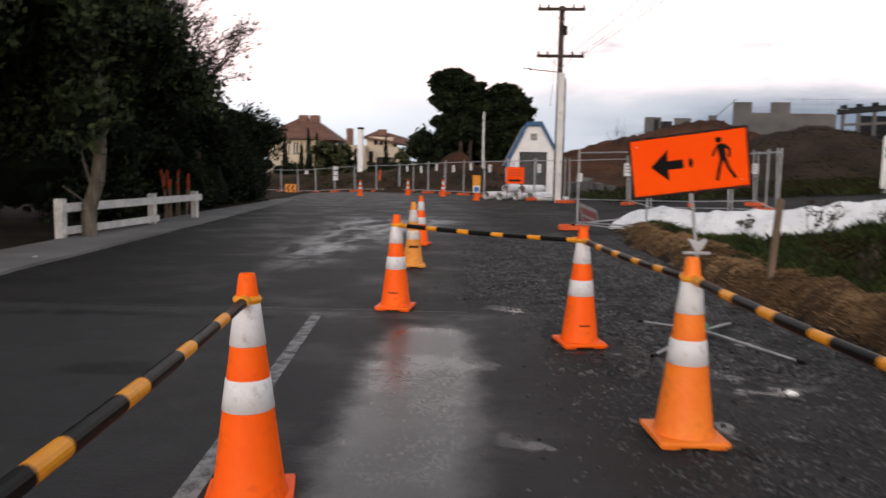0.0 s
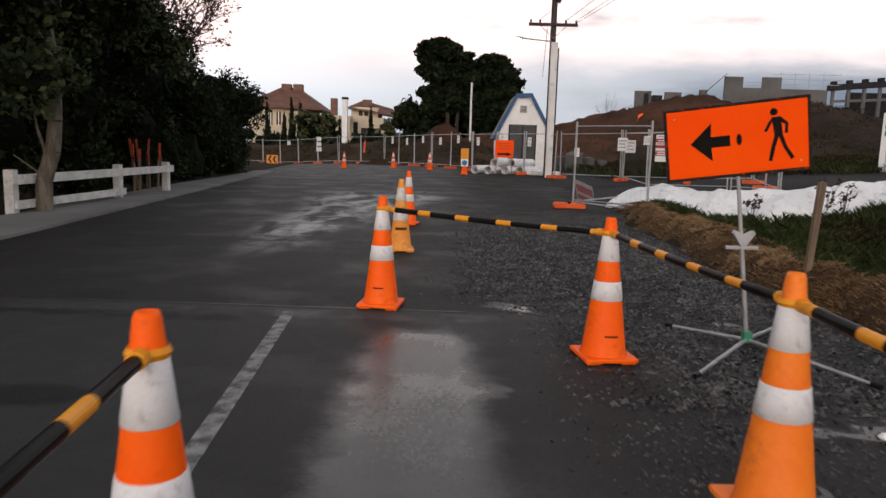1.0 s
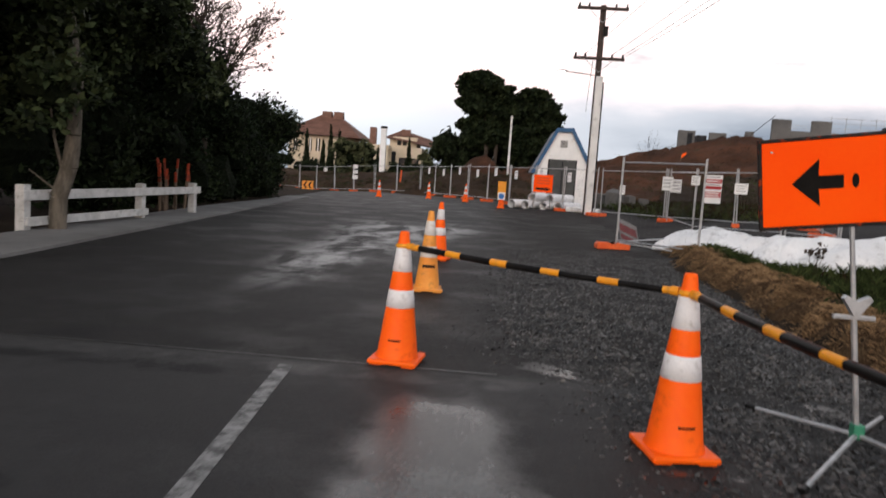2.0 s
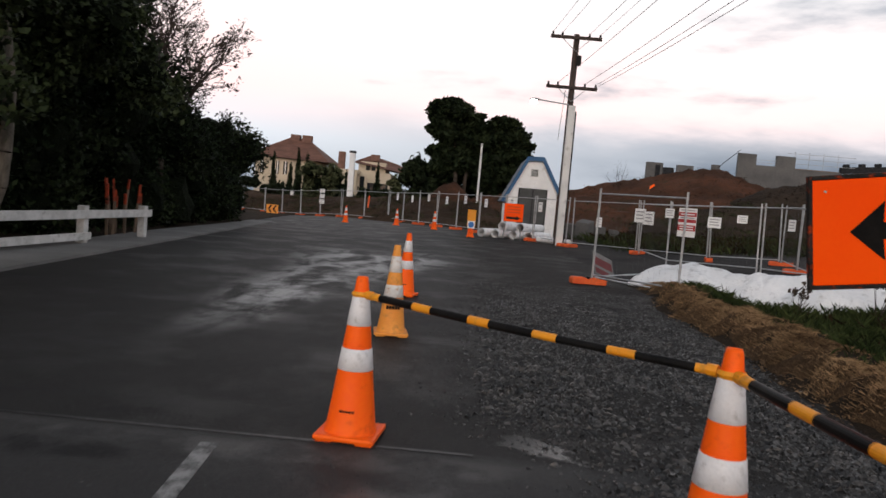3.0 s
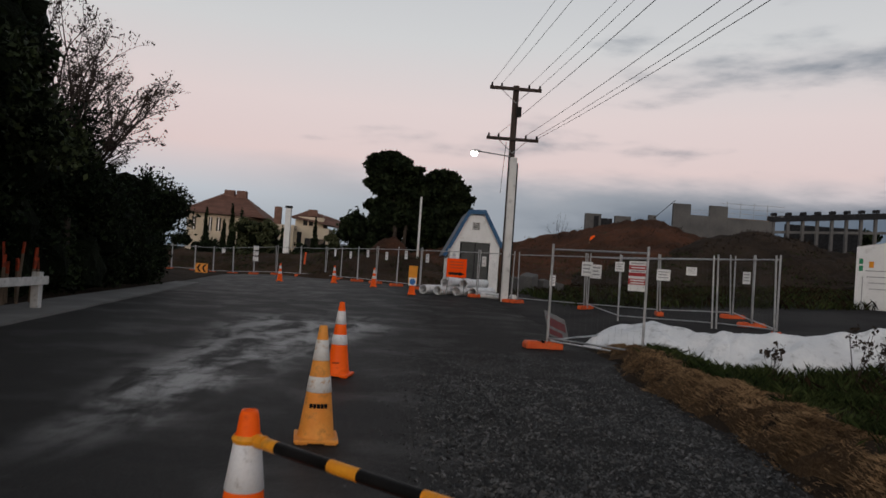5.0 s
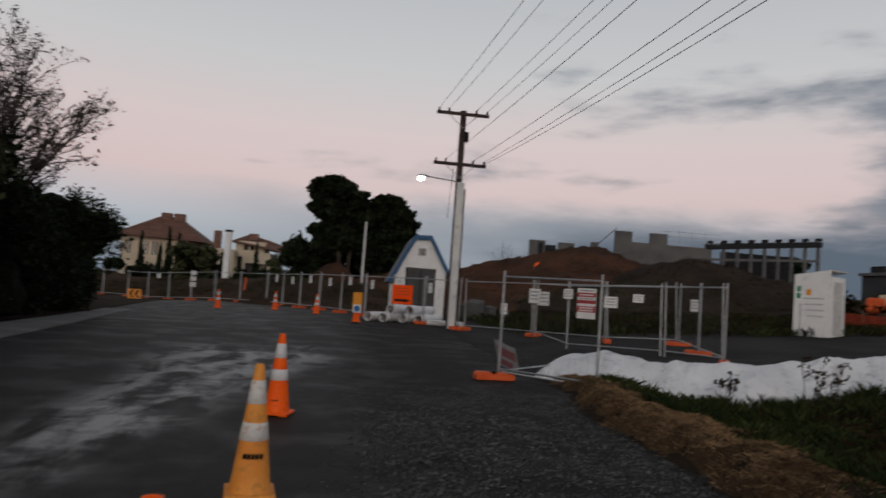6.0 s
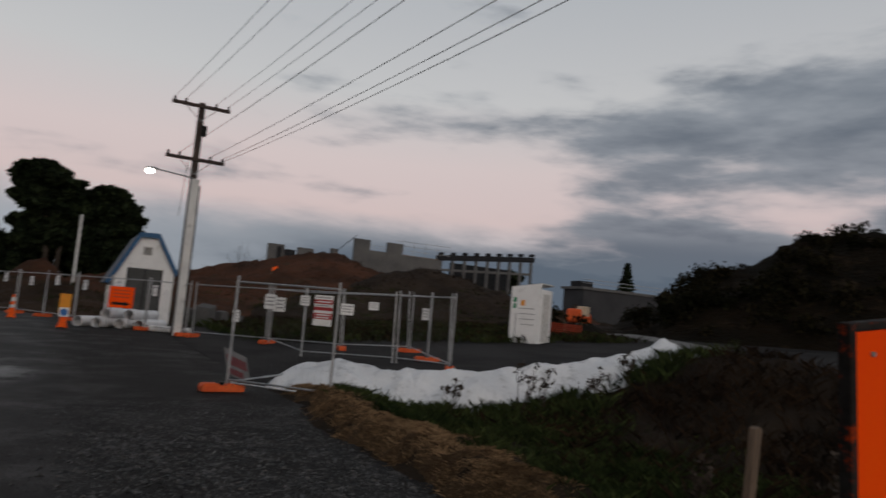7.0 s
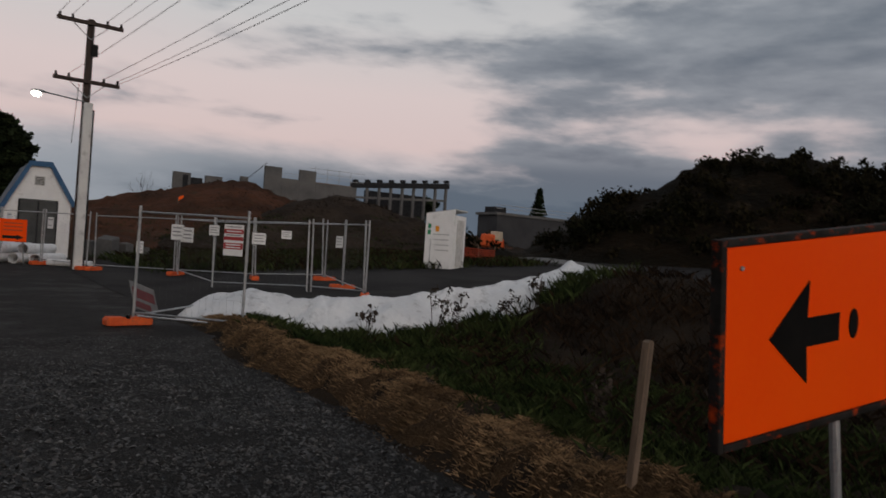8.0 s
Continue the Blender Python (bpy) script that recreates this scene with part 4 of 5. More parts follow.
# ---- white bund of geotextile ----
bund = thing("geotextile_bund", pose(0, 0, 0), "low bund wrapped in white geotextile cloth", "earth bund")
BUND = [(4.62, 18.2, 0.54), (5.0, 17.95, 0.64), (6.0, 17.1, 0.52), (7.2, 16.5, 0.66), (8.3, 16.5, 0.70), (9.3, 16.2, 0.95), (10.6, 16.1, 1.15), (11.7, 16.2, 1.5)]
for k in (0, 2, 4, 6):
    lap = ridge_mound("cloth_length", BUND[k:k + 3] if k < 6 else BUND[6:], 0.93 + 0.02 * (k % 4), 0.05, 0.15, GEOTEX, 0.62, 1.15, 0.06)
    lap.parent = bund

# ---- grass, straw and weeds on the bank ----
def blades(name, spots, height, width, material, label, lean=0.5):
    n = len(spots)
    p = np.array(spots)
    a = rng.uniform(0, 2 * math.pi, n)
    h = height * rng.uniform(0.4, 1.3, n)
    side = np.stack([np.cos(a), np.sin(a), np.zeros(n)], 1) * width
    tip = np.stack([rng.normal(0, lean, n) * h, rng.normal(0, lean, n) * h, h], 1)
    midp = p + tip * np.array([0.35, 0.35, 0.6])
    q = np.stack([p - side, p + side, midp + side * 0.8, p + tip], 1)
    return tagged(quads(name, q, material), label, "grass", kind="stuff")


def spots_in(count, inside, x0, x1, y0, y1):
    out = []
    while len(out) < count:
        x, y = rng.uniform(x0, x1), rng.uniform(y0, y1)
        if rng.random() < inside(x, y):
            out.append((x, y, land(x, y) - 0.01))
    return out


def straw_here(x, y):
    e = x - lip_x(y)
    return step(0.0, 0.35, e + 0.2 * wobble(x, y, 2.3, 5)) * (0.15 + 0.85 * step(-0.25, 0.25, wobble(x, y, 2.6, 17))) * (1 - step(0.55, 1.1, e + 0.5 * wobble(x, y, 1.1)))


def grass_here(x, y):
    e = x - lip_x(y)
    return step(0.6, 1.1, e + 0.5 * wobble(x, y, 1.1)) * (1 - step(3.2, 6.0, e + 1.2 * wobble(x, y, 0.5, 8))) * (0.14 + 0.86 * step(-0.25, 0.35, wobble(x, y, 0.9, 4)))


def weed_here(x, y):
    e = x - lip_x(y)
    return step(2.0, 4.5, e + 1.5 * wobble(x, y, 0.5, 8)) * (0.2 + 0.8 * step(-0.3, 0.3, wobble(x, y, 0.7, 14)))


def straw_mat_height(x, y):
    e = x - lip_x(y) + 0.16 * wobble(x, y, 1.7, 5)
    cover = step(-0.02, 0.22, e) * (1 - step(0.55, 0.95, e + 0.3 * wobble(x, y, 1.1)))
    return land(x, y) - 0.05 + cover * (0.085 + 0.07 * wobble(x, y, 2.4, 41) + 0.05 * wobble(x, y, 6.5, 43) + 0.025 * wobble(x, y, 17.0, 47))


def straw_material():
    m, nt, bs = shader("matted_straw")
    fibres = noise_tex(nt, object_coords(nt, (1.0, 3.0, 1.0)), 34.0, 6.0, 0.75, 1.6)
    cross = noise_tex(nt, object_coords(nt, (3.0, 1.0, 1.0)), 30.0, 6.0, 0.75, 1.6)
    clods = noise_tex(nt, object_coords(nt), 2.6, 5.0, 0.6)
    c = mix(nt, ease(nt, op(nt, "MAXIMUM", fibres, cross), 0.48, 0.72), (0.066, 0.041, 0.022), (0.29, 0.185, 0.102))
    feed(nt, bs.inputs["Base Color"], mix(nt, ease(nt, clods, 0.42, 0.62), mix(nt, 0.35, c, (0.040, 0.024, 0.013)), c))
    bs.inputs["Roughness"].default_value = 0.9
    bs.inputs["Specular IOR Level"].default_value = 0.06
    bumped(nt, bs, op(nt, "ADD", fibres, cross), 0.9, 0.03)
    return m


straw_mat = sheet("straw_mat", spaced((2.6, 5.4, 0.045)), spaced((2.0, 17.6, 0.055)), straw_mat_height, straw_material(),
                  keep=lambda x, y: straw_mat_height(x, y) > land(x, y) - 0.012)
tagged(straw_mat, "thick mat of trampled brown straw along the bank", "straw", kind="stuff")
blades("dry_grass", [(x, y, max(z, straw_mat_height(x, y) - 0.008)) for x, y, z in spots_in(95000, straw_here, 2.8, 5.6, 3, 17.5)], 0.03, 0.0011, STRAW, "matted dry straw-coloured grass on the bank", 1.15)
blades("green_grass", spots_in(68000, grass_here, 3.6, 10, 3, 17), 0.12, 0.0040, GRASS, "rough dark green grass on the bank", 0.55)


def foot_of_bund(x, y):
    return step(14.2, 15.6, y + 0.8 * wobble(x, y, 0.8, 3)) * (0.15 + 0.85 * step(-0.1, 0.25, wobble(x, y, 0.9, 51)))


blades("tall_grass", spots_in(9000, foot_of_bund, 5.0, 12.0, 13.5, 16.1), 0.24, 0.004, GRASS, "taller uneven grass at the foot of the bund", 0.35)
blades("brown_weeds", spots_in(38000, weed_here, 5, 24, 0, 17), 0.2, 0.005, WEED, "brown dead weeds on the earth bank", 0.6)


def yard_weeds(x, y):
    return step(30, 34, y + 0.3 * x) * (0.3 + 0.7 * step(-0.2, 0.3, wobble(x, y, 0.3, 21)))


blades("yard_grass", spots_in(14000, yard_weeds, 6.0, 24, 29, 44), 0.30, 0.012, GRASS, "rank green growth at the foot of the heaps", 0.5)
blades("yard_weeds", spots_in(9000, yard_weeds, 6.5, 24, 29, 48), 0.34, 0.012, WEED, "rank brown-green weeds at the foot of the heaps", 0.6)


def stalks(x, y, h, k, label):
    """A dead seed-headed weed."""
    r = random.Random(k)
    t = thing("dead_weed", pose(x, y, land(x, y)), label, "weed", "dead weeds before the bund")
    heads = []
    for i in range(6):
        b = B()
        a, l = r.uniform(0, 6.28), r.uniform(0.6, 1.0) * h
        tip = Vector((math.cos(a) * 0.25 * h * r.random() * 2, math.sin(a) * 0.2 * h, l))
        tube(b, (0, 0, 0), tip, 0.006, 0.003, 4, False)
        for j in range(3):
            s = tip * r.uniform(0.5, 1.0)
            e = s + Vector((r.uniform(-0.12, 0.12), r.uniform(-0.1, 0.1), r.uniform(0.03, 0.14))) * h
            tube(b, s, e, 0.004, 0.002, 4, False)
            heads.append(e)
        part("stem", b, BARK_DARK, t)
    c = np.repeat(np.array([tuple(p) for p in heads]), 5, axis=0) + rng.normal(0, 0.025, (len(heads) * 5, 3))
    tagged(quads("seed_head", leaf_quads(rng, c, 0.05, 1.3), BARK_DARK, t), kind="stuff")


for i, (x, y, h) in enumerate(((7.35, 15.2, 0.95), (7.75, 15.1, 0.85), (6.1, 15.4, 0.7), (9.5, 14.9, 0.75), (8.9, 15.0, 0.6), (5.6, 9.8, 0.6), (6.6, 9.0, 0.7))):
    stalks(x, y, h, i, "dead brown seed-headed weed on the bank")

t = thing("survey_stake", pose(3.38, 7.59, land(3.38, 7.59), 2, 3, 10), "weathered grey wooden stake in the bank", "stake")
b = slab(B(), [(-0.03, -0.15), (0.03, -0.15), (0.032, 0.875), (0.0, 0.89), (-0.032, 0.875)], -0.02, 0.02)
part("stake", b, TIMBER, t)
for x, y, s in ((2.12, 4.2, 0.027), (-5.85, 9.65, 0.04)):
    b = B()
    lumpy(b, (x, y, land(x, y) + 0.03), (s * 1.4, s, s * 0.6), x, 0.5, 2)
    tagged(finish("litter", b, PAPER), "crumpled white litter on the ground", "litter")


# ---- left side: rail, trees, hedge ----
t = thing("post_and_rail", pose(0, 0, 0.045), "weathered white timber post and rail barrier by the footpath", "rail barrier")
for y in (12.35, 15.99, 18.5):
    part("post", box(B(), (-7.14, y - 0.08, -0.1), (-6.99, y + 0.08, 0.70), 0.012), WHITE_OLD, t)
part("top_rail", box(B(), (-6.99, 12.2, 0.46), (-6.94, 18.7, 0.62), 0.01), WHITE_OLD, t)
part("bottom_rail", box(B(), (-6.99, 12.3, 0.06), (-6.94, 16.1, 0.20), 0.01), WHITE_OLD, t)
for i in range(9):
    x, y = -7.7 - 0.5 * random.random(), 18.2 + 1.7 * i / 8 + random.uniform(-0.15, 0.15)
    t = thing("marker_stake", pose(x, y, land(x, y) + 0.02, random.uniform(-6, 6), random.uniform(-6, 6), 40 * i), "timber marker stake with an orange sprayed top", "stake", "orange-topped stakes behind the rail")
    h = random.uniform(0.85, 1.3)
    part("shaft", box(B(), (-0.03, -0.02, -0.1), (0.03, 0.02, h - 0.25), 0.004), TIMBER, t)
    part("painted_top", box(B(), (-0.031, -0.021, h - 0.25 - 0.2 * (i % 3 == 0)), (0.031, 0.021, h), 0.004), mat("sprayed_orange", (0.13, 0.03, 0.014), (0.42, 0.05, 0.014), 0.75, 9, 40, 0.1) if i == 0 else bpy.data.materials["sprayed_orange"], t)


def limb_path(b, pts, r0, r1):
    for i in range(len(pts) - 1):
        f0, f1 = i / (len(pts) - 1), (i + 1) / (len(pts) - 1)
        tube(b, pts[i], pts[i + 1], r0 + (r1 - r0) * f0, r0 + (r1 - r0) * f1, 9, False)
    return b


def leafy(name, at, trunk, limbs, blobs, count, size, label, leaf=LEAF, bark=BARK, core=0.72, category="tree"):
    t = thing(name, pose(*at), label, category)
    b = B()
    for pts, r0, r1 in [trunk] + limbs:
        limb_path(b, pts, r0, r1)
    part("trunk", b, bark, t, smooth=True)
    quads("crown", leaf_quads(rng, clump_points(rng, blobs, count), size), leaf, t)
    # solid dark masses added within the crown to stand for its inner shade
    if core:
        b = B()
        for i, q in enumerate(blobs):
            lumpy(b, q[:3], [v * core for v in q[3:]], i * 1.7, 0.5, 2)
        part("crown_shade_core", b, LEAF_CORE, t)
    return t


def blobs_in(k, n, lo, hi, rlo, rhi):
    r = random.Random(k)
    out = []
    for _ in range(n):
        s = r.uniform(rlo, rhi)
        out.append((r.uniform(lo[0], hi[0]), r.uniform(lo[1], hi[1]), r.uniform(lo[2], hi[2]), s, s, s * r.uniform(0.7, 0.95)))
    return out


leafy("street_tree", (-6.86, 12.9, 0.05), ([(0, 0, -0.1), (0.02, 0, 0.5), (0.18, 0.02, 1.0), (0.25, 0.0, 1.5), (0.22, 0.1, 2.4), (0.0, 0.2, 3.6)], 0.145, 0.09),
      [([(0.08, 0, 0.9), (-0.12, 0.1, 1.4), (-0.2, 0.1, 1.9)], 0.03, 0.012), ([(-0.02, 0, 0.6), (-0.42, -0.1, 0.92)], 0.018, 0.008)],
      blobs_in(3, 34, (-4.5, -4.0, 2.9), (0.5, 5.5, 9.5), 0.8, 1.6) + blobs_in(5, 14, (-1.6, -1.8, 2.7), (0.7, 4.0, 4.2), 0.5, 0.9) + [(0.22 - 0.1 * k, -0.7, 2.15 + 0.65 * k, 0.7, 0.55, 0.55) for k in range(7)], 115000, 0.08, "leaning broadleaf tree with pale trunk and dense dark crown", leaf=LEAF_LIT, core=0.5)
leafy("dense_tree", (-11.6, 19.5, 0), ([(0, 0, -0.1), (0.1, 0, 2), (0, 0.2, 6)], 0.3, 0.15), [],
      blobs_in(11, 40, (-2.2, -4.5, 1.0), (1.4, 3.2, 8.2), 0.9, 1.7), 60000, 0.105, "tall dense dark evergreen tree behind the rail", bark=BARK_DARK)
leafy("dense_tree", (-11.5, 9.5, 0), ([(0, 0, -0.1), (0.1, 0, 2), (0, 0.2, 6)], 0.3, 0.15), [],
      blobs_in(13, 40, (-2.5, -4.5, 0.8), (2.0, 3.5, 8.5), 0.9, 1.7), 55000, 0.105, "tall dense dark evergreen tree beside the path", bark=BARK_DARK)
hedge_blobs = []
for i in range(64):
    f = i / 63
    y = -7.0 + 19.0 * f
    h = 5.6 - 1.9 * f
    s = random.uniform(0.8, 1.3)
    hedge_blobs.append((-1.15 * f + random.uniform(-0.9, 0.3), y, random.uniform(0.5, h - 0.7), s, s, s * 0.9))
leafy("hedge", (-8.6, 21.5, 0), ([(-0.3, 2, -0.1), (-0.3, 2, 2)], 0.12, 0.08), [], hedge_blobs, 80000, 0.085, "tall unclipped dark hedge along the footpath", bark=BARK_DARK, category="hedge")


TWIG = mat("twig_bark", (0.022, 0.016, 0.015), (0.055, 0.040, 0.036), 0.9, 3, 20, 0.2, spec=0.05)


def bare_tree(at, height, spread, k, label, limbs=14, rank=(10, 6, 3)):
    """A leafless tree: limbs fan out to a dome, with branches, twigs and hanging seed tips."""
    r = random.Random(k)
    t = thing("bare_tree", pose(*at), label, "tree")
    b, tips = B(), []
    size = height / 13.0

    def grow(p, d, length, rad, level):
        n = (7, 4, 2, 1)[level]
        line, dirs = [p], [d]
        for _ in range(n):
            d = (d + Vector((r.gauss(0, 0.11), r.gauss(0, 0.11), r.gauss(0.035, 0.08)))).normalized()
            line.append(line[-1] + d * (length / n))
            dirs.append(d)
        for a in range(n):
            f0, f1 = 1 - 0.72 * a / n, 1 - 0.72 * (a + 1) / n
            tube(b, line[a], line[a + 1], rad * f0, rad * f1, (7, 5, 4, 3)[level], False)
        if level == 3:
            tips.append(line[-1])
            return
        for c in range(rank[level]):
            f = 0.24 + 0.76 * (c + r.random()) / rank[level]
            a = min(int(f * n), n - 1)
            side = Vector((r.gauss(0, 1), r.gauss(0, 1), r.gauss(0.15, 0.7))).normalized()
            grow(line[a].lerp(line[a + 1], f * n - a), (dirs[a] + side * 0.75).normalized(), length * r.uniform(0.26, 0.42) * (1.15 - 0.4 * f), rad * (0.5 - 0.2 * f), level + 1)

    for i in range(limbs):
        a = i * 2.4 + r.uniform(-0.3, 0.3)
        lean = 0.2 + 0.95 * ((i + 0.5) / limbs) ** 0.65
        goal = Vector((math.cos(a) * math.sin(lean) * spread, math.sin(a) * math.sin(lean) * spread, height * (0.30 + 0.62 * math.cos(lean))))
        root = Vector((0, 0, height * r.uniform(0.08, 0.2)))
        grow(root, (goal - root).normalized(), (goal - root).length, 0.10 * size, 0)
    tube(b, (0, 0, -0.2), (0, 0, height * 0.2), height * 0.024, height * 0.015, 9, False)
    part("bare_crown", b, TWIG, t)
    pts_ = np.array([tuple(p) for p in tips])
    pts_ = np.repeat(pts_[rng.random(len(pts_)) < 0.7], 2, axis=0)
    tagged(quads("last_leaves", leaf_quads(rng, pts_ + rng.normal(0, 0.09 * size, pts_.shape), 0.085 * size, 2.4), BARK_DARK, t), kind="stuff")


bare_tree((-18.6, 42.0, 0.0), 13.6, 6.2, 5, "leafless winter tree with fine twigs", 22, (11, 7, 4))

# ---- shed ----
SHY = 40.7
t = thing("shed", pose(3.72, SHY, land(3.7, SHY) - 0.1), "small white gabled shed with blue barge boards", "shed")
wall = [(-1.25, -0.2), (1.25, -0.2), (1.27, 2.55), (0.38, 4.12), (-0.38, 4.12), (-1.27, 2.2)]
part("front_wall", slab(B(), [(-1.25, -0.2), (-0.78, -0.2), (-0.78, 2.62), (0.78, 2.62), (0.78, -0.2), (1.25, -0.2), (1.27, 2.55), (0.38, 4.12), (-0.38, 4.12), (-1.27, 2.2)], 0.0, 0.12), WHITE, t)
part("back_wall", slab(B(), wall, 4.0, 4.12), WHITE, t)
for sx_ in (-1, 1):
    part("side_wall", box(B(), (sx_ * 1.25 - 0.05, 0.12, -0.2), (sx_ * 1.25 + 0.05, 4.0, 2.2 if sx_ < 0 else 2.5)), WHITE, t)
part("roof", slab(B(), [(-1.62, 1.85), (-0.42, 4.22), (0.42, 4.26), (1.45, 2.45), (1.36, 2.40), (0.38, 4.13), (-0.38, 4.09), (-1.52, 1.80)], -0.1, 4.2), mat("roof_sheet", (0.05, 0.07, 0.10), (0.08, 0.10, 0.13), 0.6, 2, 20, 0.2), t)
for o in ([(-1.66, 1.84), (-0.44, 4.28), (-0.36, 4.06), (-1.48, 1.78)], [(-0.44, 4.28), (0.44, 4.32), (0.36, 4.08), (-0.36, 4.06)], [(0.44, 4.32), (1.50, 2.46), (1.32, 2.38), (0.36, 4.08)]):
    part("barge_board", slab(B(), o, -0.16, -0.1), BARGE_BLUE, t)
for sx_ in (-0.47, 0.47):
    part("bracket", box(B(), (sx_ - 0.06, -0.12, 3.82), (sx_ + 0.06, -0.02, 3.98), 0.01), WHITE, t)
door = part("double_door", box(B(), (-0.76, 0.03, 0.0), (0.76, 0.08, 2.60)), DOOR_GREY, t)
for x in (-0.75, -0.02, 0.72):
    part("door_stile", box(B(), (x, 0.0, 0.0), (x + 0.05, 0.03, 2.58)), STEEL_DARK, t)
vent = part("vent", box(B(), (-0.2, -0.03, 3.25), (0.2, 0.0, 3.65), 0.01), WHITE_OLD, t)
for k in range(5):
    part("louvre", box(B(), (-0.16, -0.045, 3.29 + k * 0.07), (0.16, -0.03, 3.32 + k * 0.07)), STEEL_DARK, vent)
part("notice_plate", box(B(), (0.92, -0.02, 1.3), (1.18, 0.0, 1.65)), PAPER, t)
part("meter_box", box(B(), (-1.55, -0.1, 0.9), (-1.30, 0.05, 1.7), 0.02), WHITE_OLD, t)

# pipes, board and small sign before the shed
for i, (x, y, z, a, L) in enumerate(((0.95, 33.6, 0.19, 58, 2.4), (1.55, 33.4, 0.19, 62, 2.4), (2.35, 33.7, 0.19, 57, 2.6), (3.0, 33.5, 0.19, 63, 2.4), (1.85, 33.9, 0.52, 60, 2.4), (2.65, 34.0, 0.52, 61, 2.4), (3.35, 33.1, 0.13, -32, 1.5))):
    t = thing("pipe", pose(x, y, land(x, y) + z, 0, 0, a), "white plastic drain pipe stacked on the ground", "pipe", "stack of pipes")
    r = 0.19 if z != 0.13 else 0.12
    bb = lathe(B(), [(r, 0), (r, L), (r - 0.02, L), (r - 0.02, 0)], 16, True)
    bmesh.ops.rotate(bb, verts=bb.verts, matrix=Matrix.Rotation(radians(90), 3, "Y"))
    part("wall", bb, PVC, t, smooth=False)
    # dark disc across the bore: the pipe's inner shade drawn as a plug
    part("inside", tube(B(), (L * 0.3, 0, 0), (L * 0.31, 0, 0), r - 0.022, r - 0.022, 14), PIPE_SHADE, t)
t = thing("detour_board", pose(2.25, 33.0, land(2.3, 33.0), -5, 0, 0), "orange roadworks board with a black arrow", "road sign")
part("panel", box(B(), (-0.41, 0, 0.78), (0.41, 0.02, 1.55), 0.01), SIGN_ORANGE, t)
part("arrow", slab(B(), [(-0.3, 0.88), (0.12, 0.88), (0.12, 0.84), (0.33, 0.93), (0.12, 1.02), (0.12, 0.98), (-0.3, 0.98)], -0.004, 0.0), BLACK, t)
for k in range(3):
    part("lettering", box(B(), (-0.28, -0.004, 1.15 + 0.12 * k), (0.28, 0.0, 1.19 + 0.12 * k)), mat("faint_ink", (0.5, 0.06, 0.01), (0.6, 0.08, 0.02), 0.6) if k == 0 else bpy.data.materials["faint_ink"], t)
for sx_ in (-0.3, 0.3):
    part("leg", tube(B(), (sx_, 0.03, 0.8), (sx_ * 1.3, 0.2, 0.0), 0.018, 0.018, 6), STEEL, t)
t = thing("cone_sign", pose(0.47, 31.98, land(0.47, 32) + 0.42), "yellow sign with a blue disc hung on a cone", "sign")
part("panel", box(B(), (-0.17, 0, 0.05), (0.17, 0.015, 0.72), 0.005), YELLOW, t)
part("lower_panel", box(B(), (-0.15, -0.004, -0.05), (0.15, 0.0, 0.26)), PAPER, t)
part("disc", slab(B(), [(0.12 * math.cos(i * 0.5236), 0.10 + 0.12 * math.sin(i * 0.5236)) for i in range(12)], -0.008, -0.004), BLUE, t)
t = thing("chevron_board", pose(-11.4, 45.5, land(-11.4, 45.5) - 0.05, 0, 0, 0) @ Matrix.Scale(0.85, 4), "orange and black chevron board on the ground", "road sign")
part("panel", box(B(), (-0.42, 0, 0.1), (0.42, 0.03, 0.72), 0.01), ORANGE_OLD, t)
for x in (-0.32, 0.02):
    part("chevron", slab(B(), [(x, 0.41), (x + 0.17, 0.66), (x + 0.30, 0.66), (x + 0.13, 0.41), (x + 0.30, 0.16), (x + 0.17, 0.16)], -0.005, 0.0), BLACK, t)
part("foot", box(B(), (-0.35, -0.1, 0.0), (0.35, 0.15, 0.1), 0.01), BLACK, t)
t = thing("marker_stake", pose(-6.6, 52.5, land(-6.6, 52.5), 0, 4, 0), "tall orange marker stake by the fence", "stake")
part("shaft", box(B(), (-0.06, -0.03, -0.1), (0.06, 0.03, 1.6), 0.01), BLOCK_ORANGE, t)

# ---- spoil heaps and the site behind ----
tagged(ridge_mound("earth_mound", [(8.5, 66, 3.4), (12.8, 66, 4.5), (15.8, 66, 5.5), (19.4, 66, 6.3), (22.4, 66.5, 6.6), (24.4, 66, 6.2), (26, 65, 5.3), (31, 65, 5.1), (34, 66, 4.6)], 17, 0.5, 0.42, SOIL_RED, 0.85, 4.5, 0.7, 0.35), "broad red-brown heap of clay spoil", "earth heap")
tagged(ridge_mound("earth_mound", [(19.2, 55, 3.0), (21.8, 55, 4.5), (23.6, 55, 5.1), (26.4, 55, 5.3), (29.2, 55, 4.9), (32.5, 55, 4.2), (36, 54, 2.0)], 11, 0.4, 0.45, SOIL_DARK, 0.9, 4.0, 0.6, 0.7), "dark grey-brown spoil heap", "earth heap")
tagged(ridge_mound("earth_mound", [(2.5, 48, 1.2), (-1, 52, 1.9), (-4, 56, 1.9), (-8, 60, 1.5), (-14, 64, 1.2), (-28, 70, 1.2)], 6, 0.5, 0.3, SOIL_BROWN, 0.8), "long low bank of brown earth behind the fence", "earth heap")
tagged(ridge_mound("earth_mound", [(-1.5, 57, 3.0), (-0.6, 57, 3.3)], 3.0, 0.3, 0.15, SOIL_RED, 0.9), "small red-brown earth pile under the trees", "earth heap")
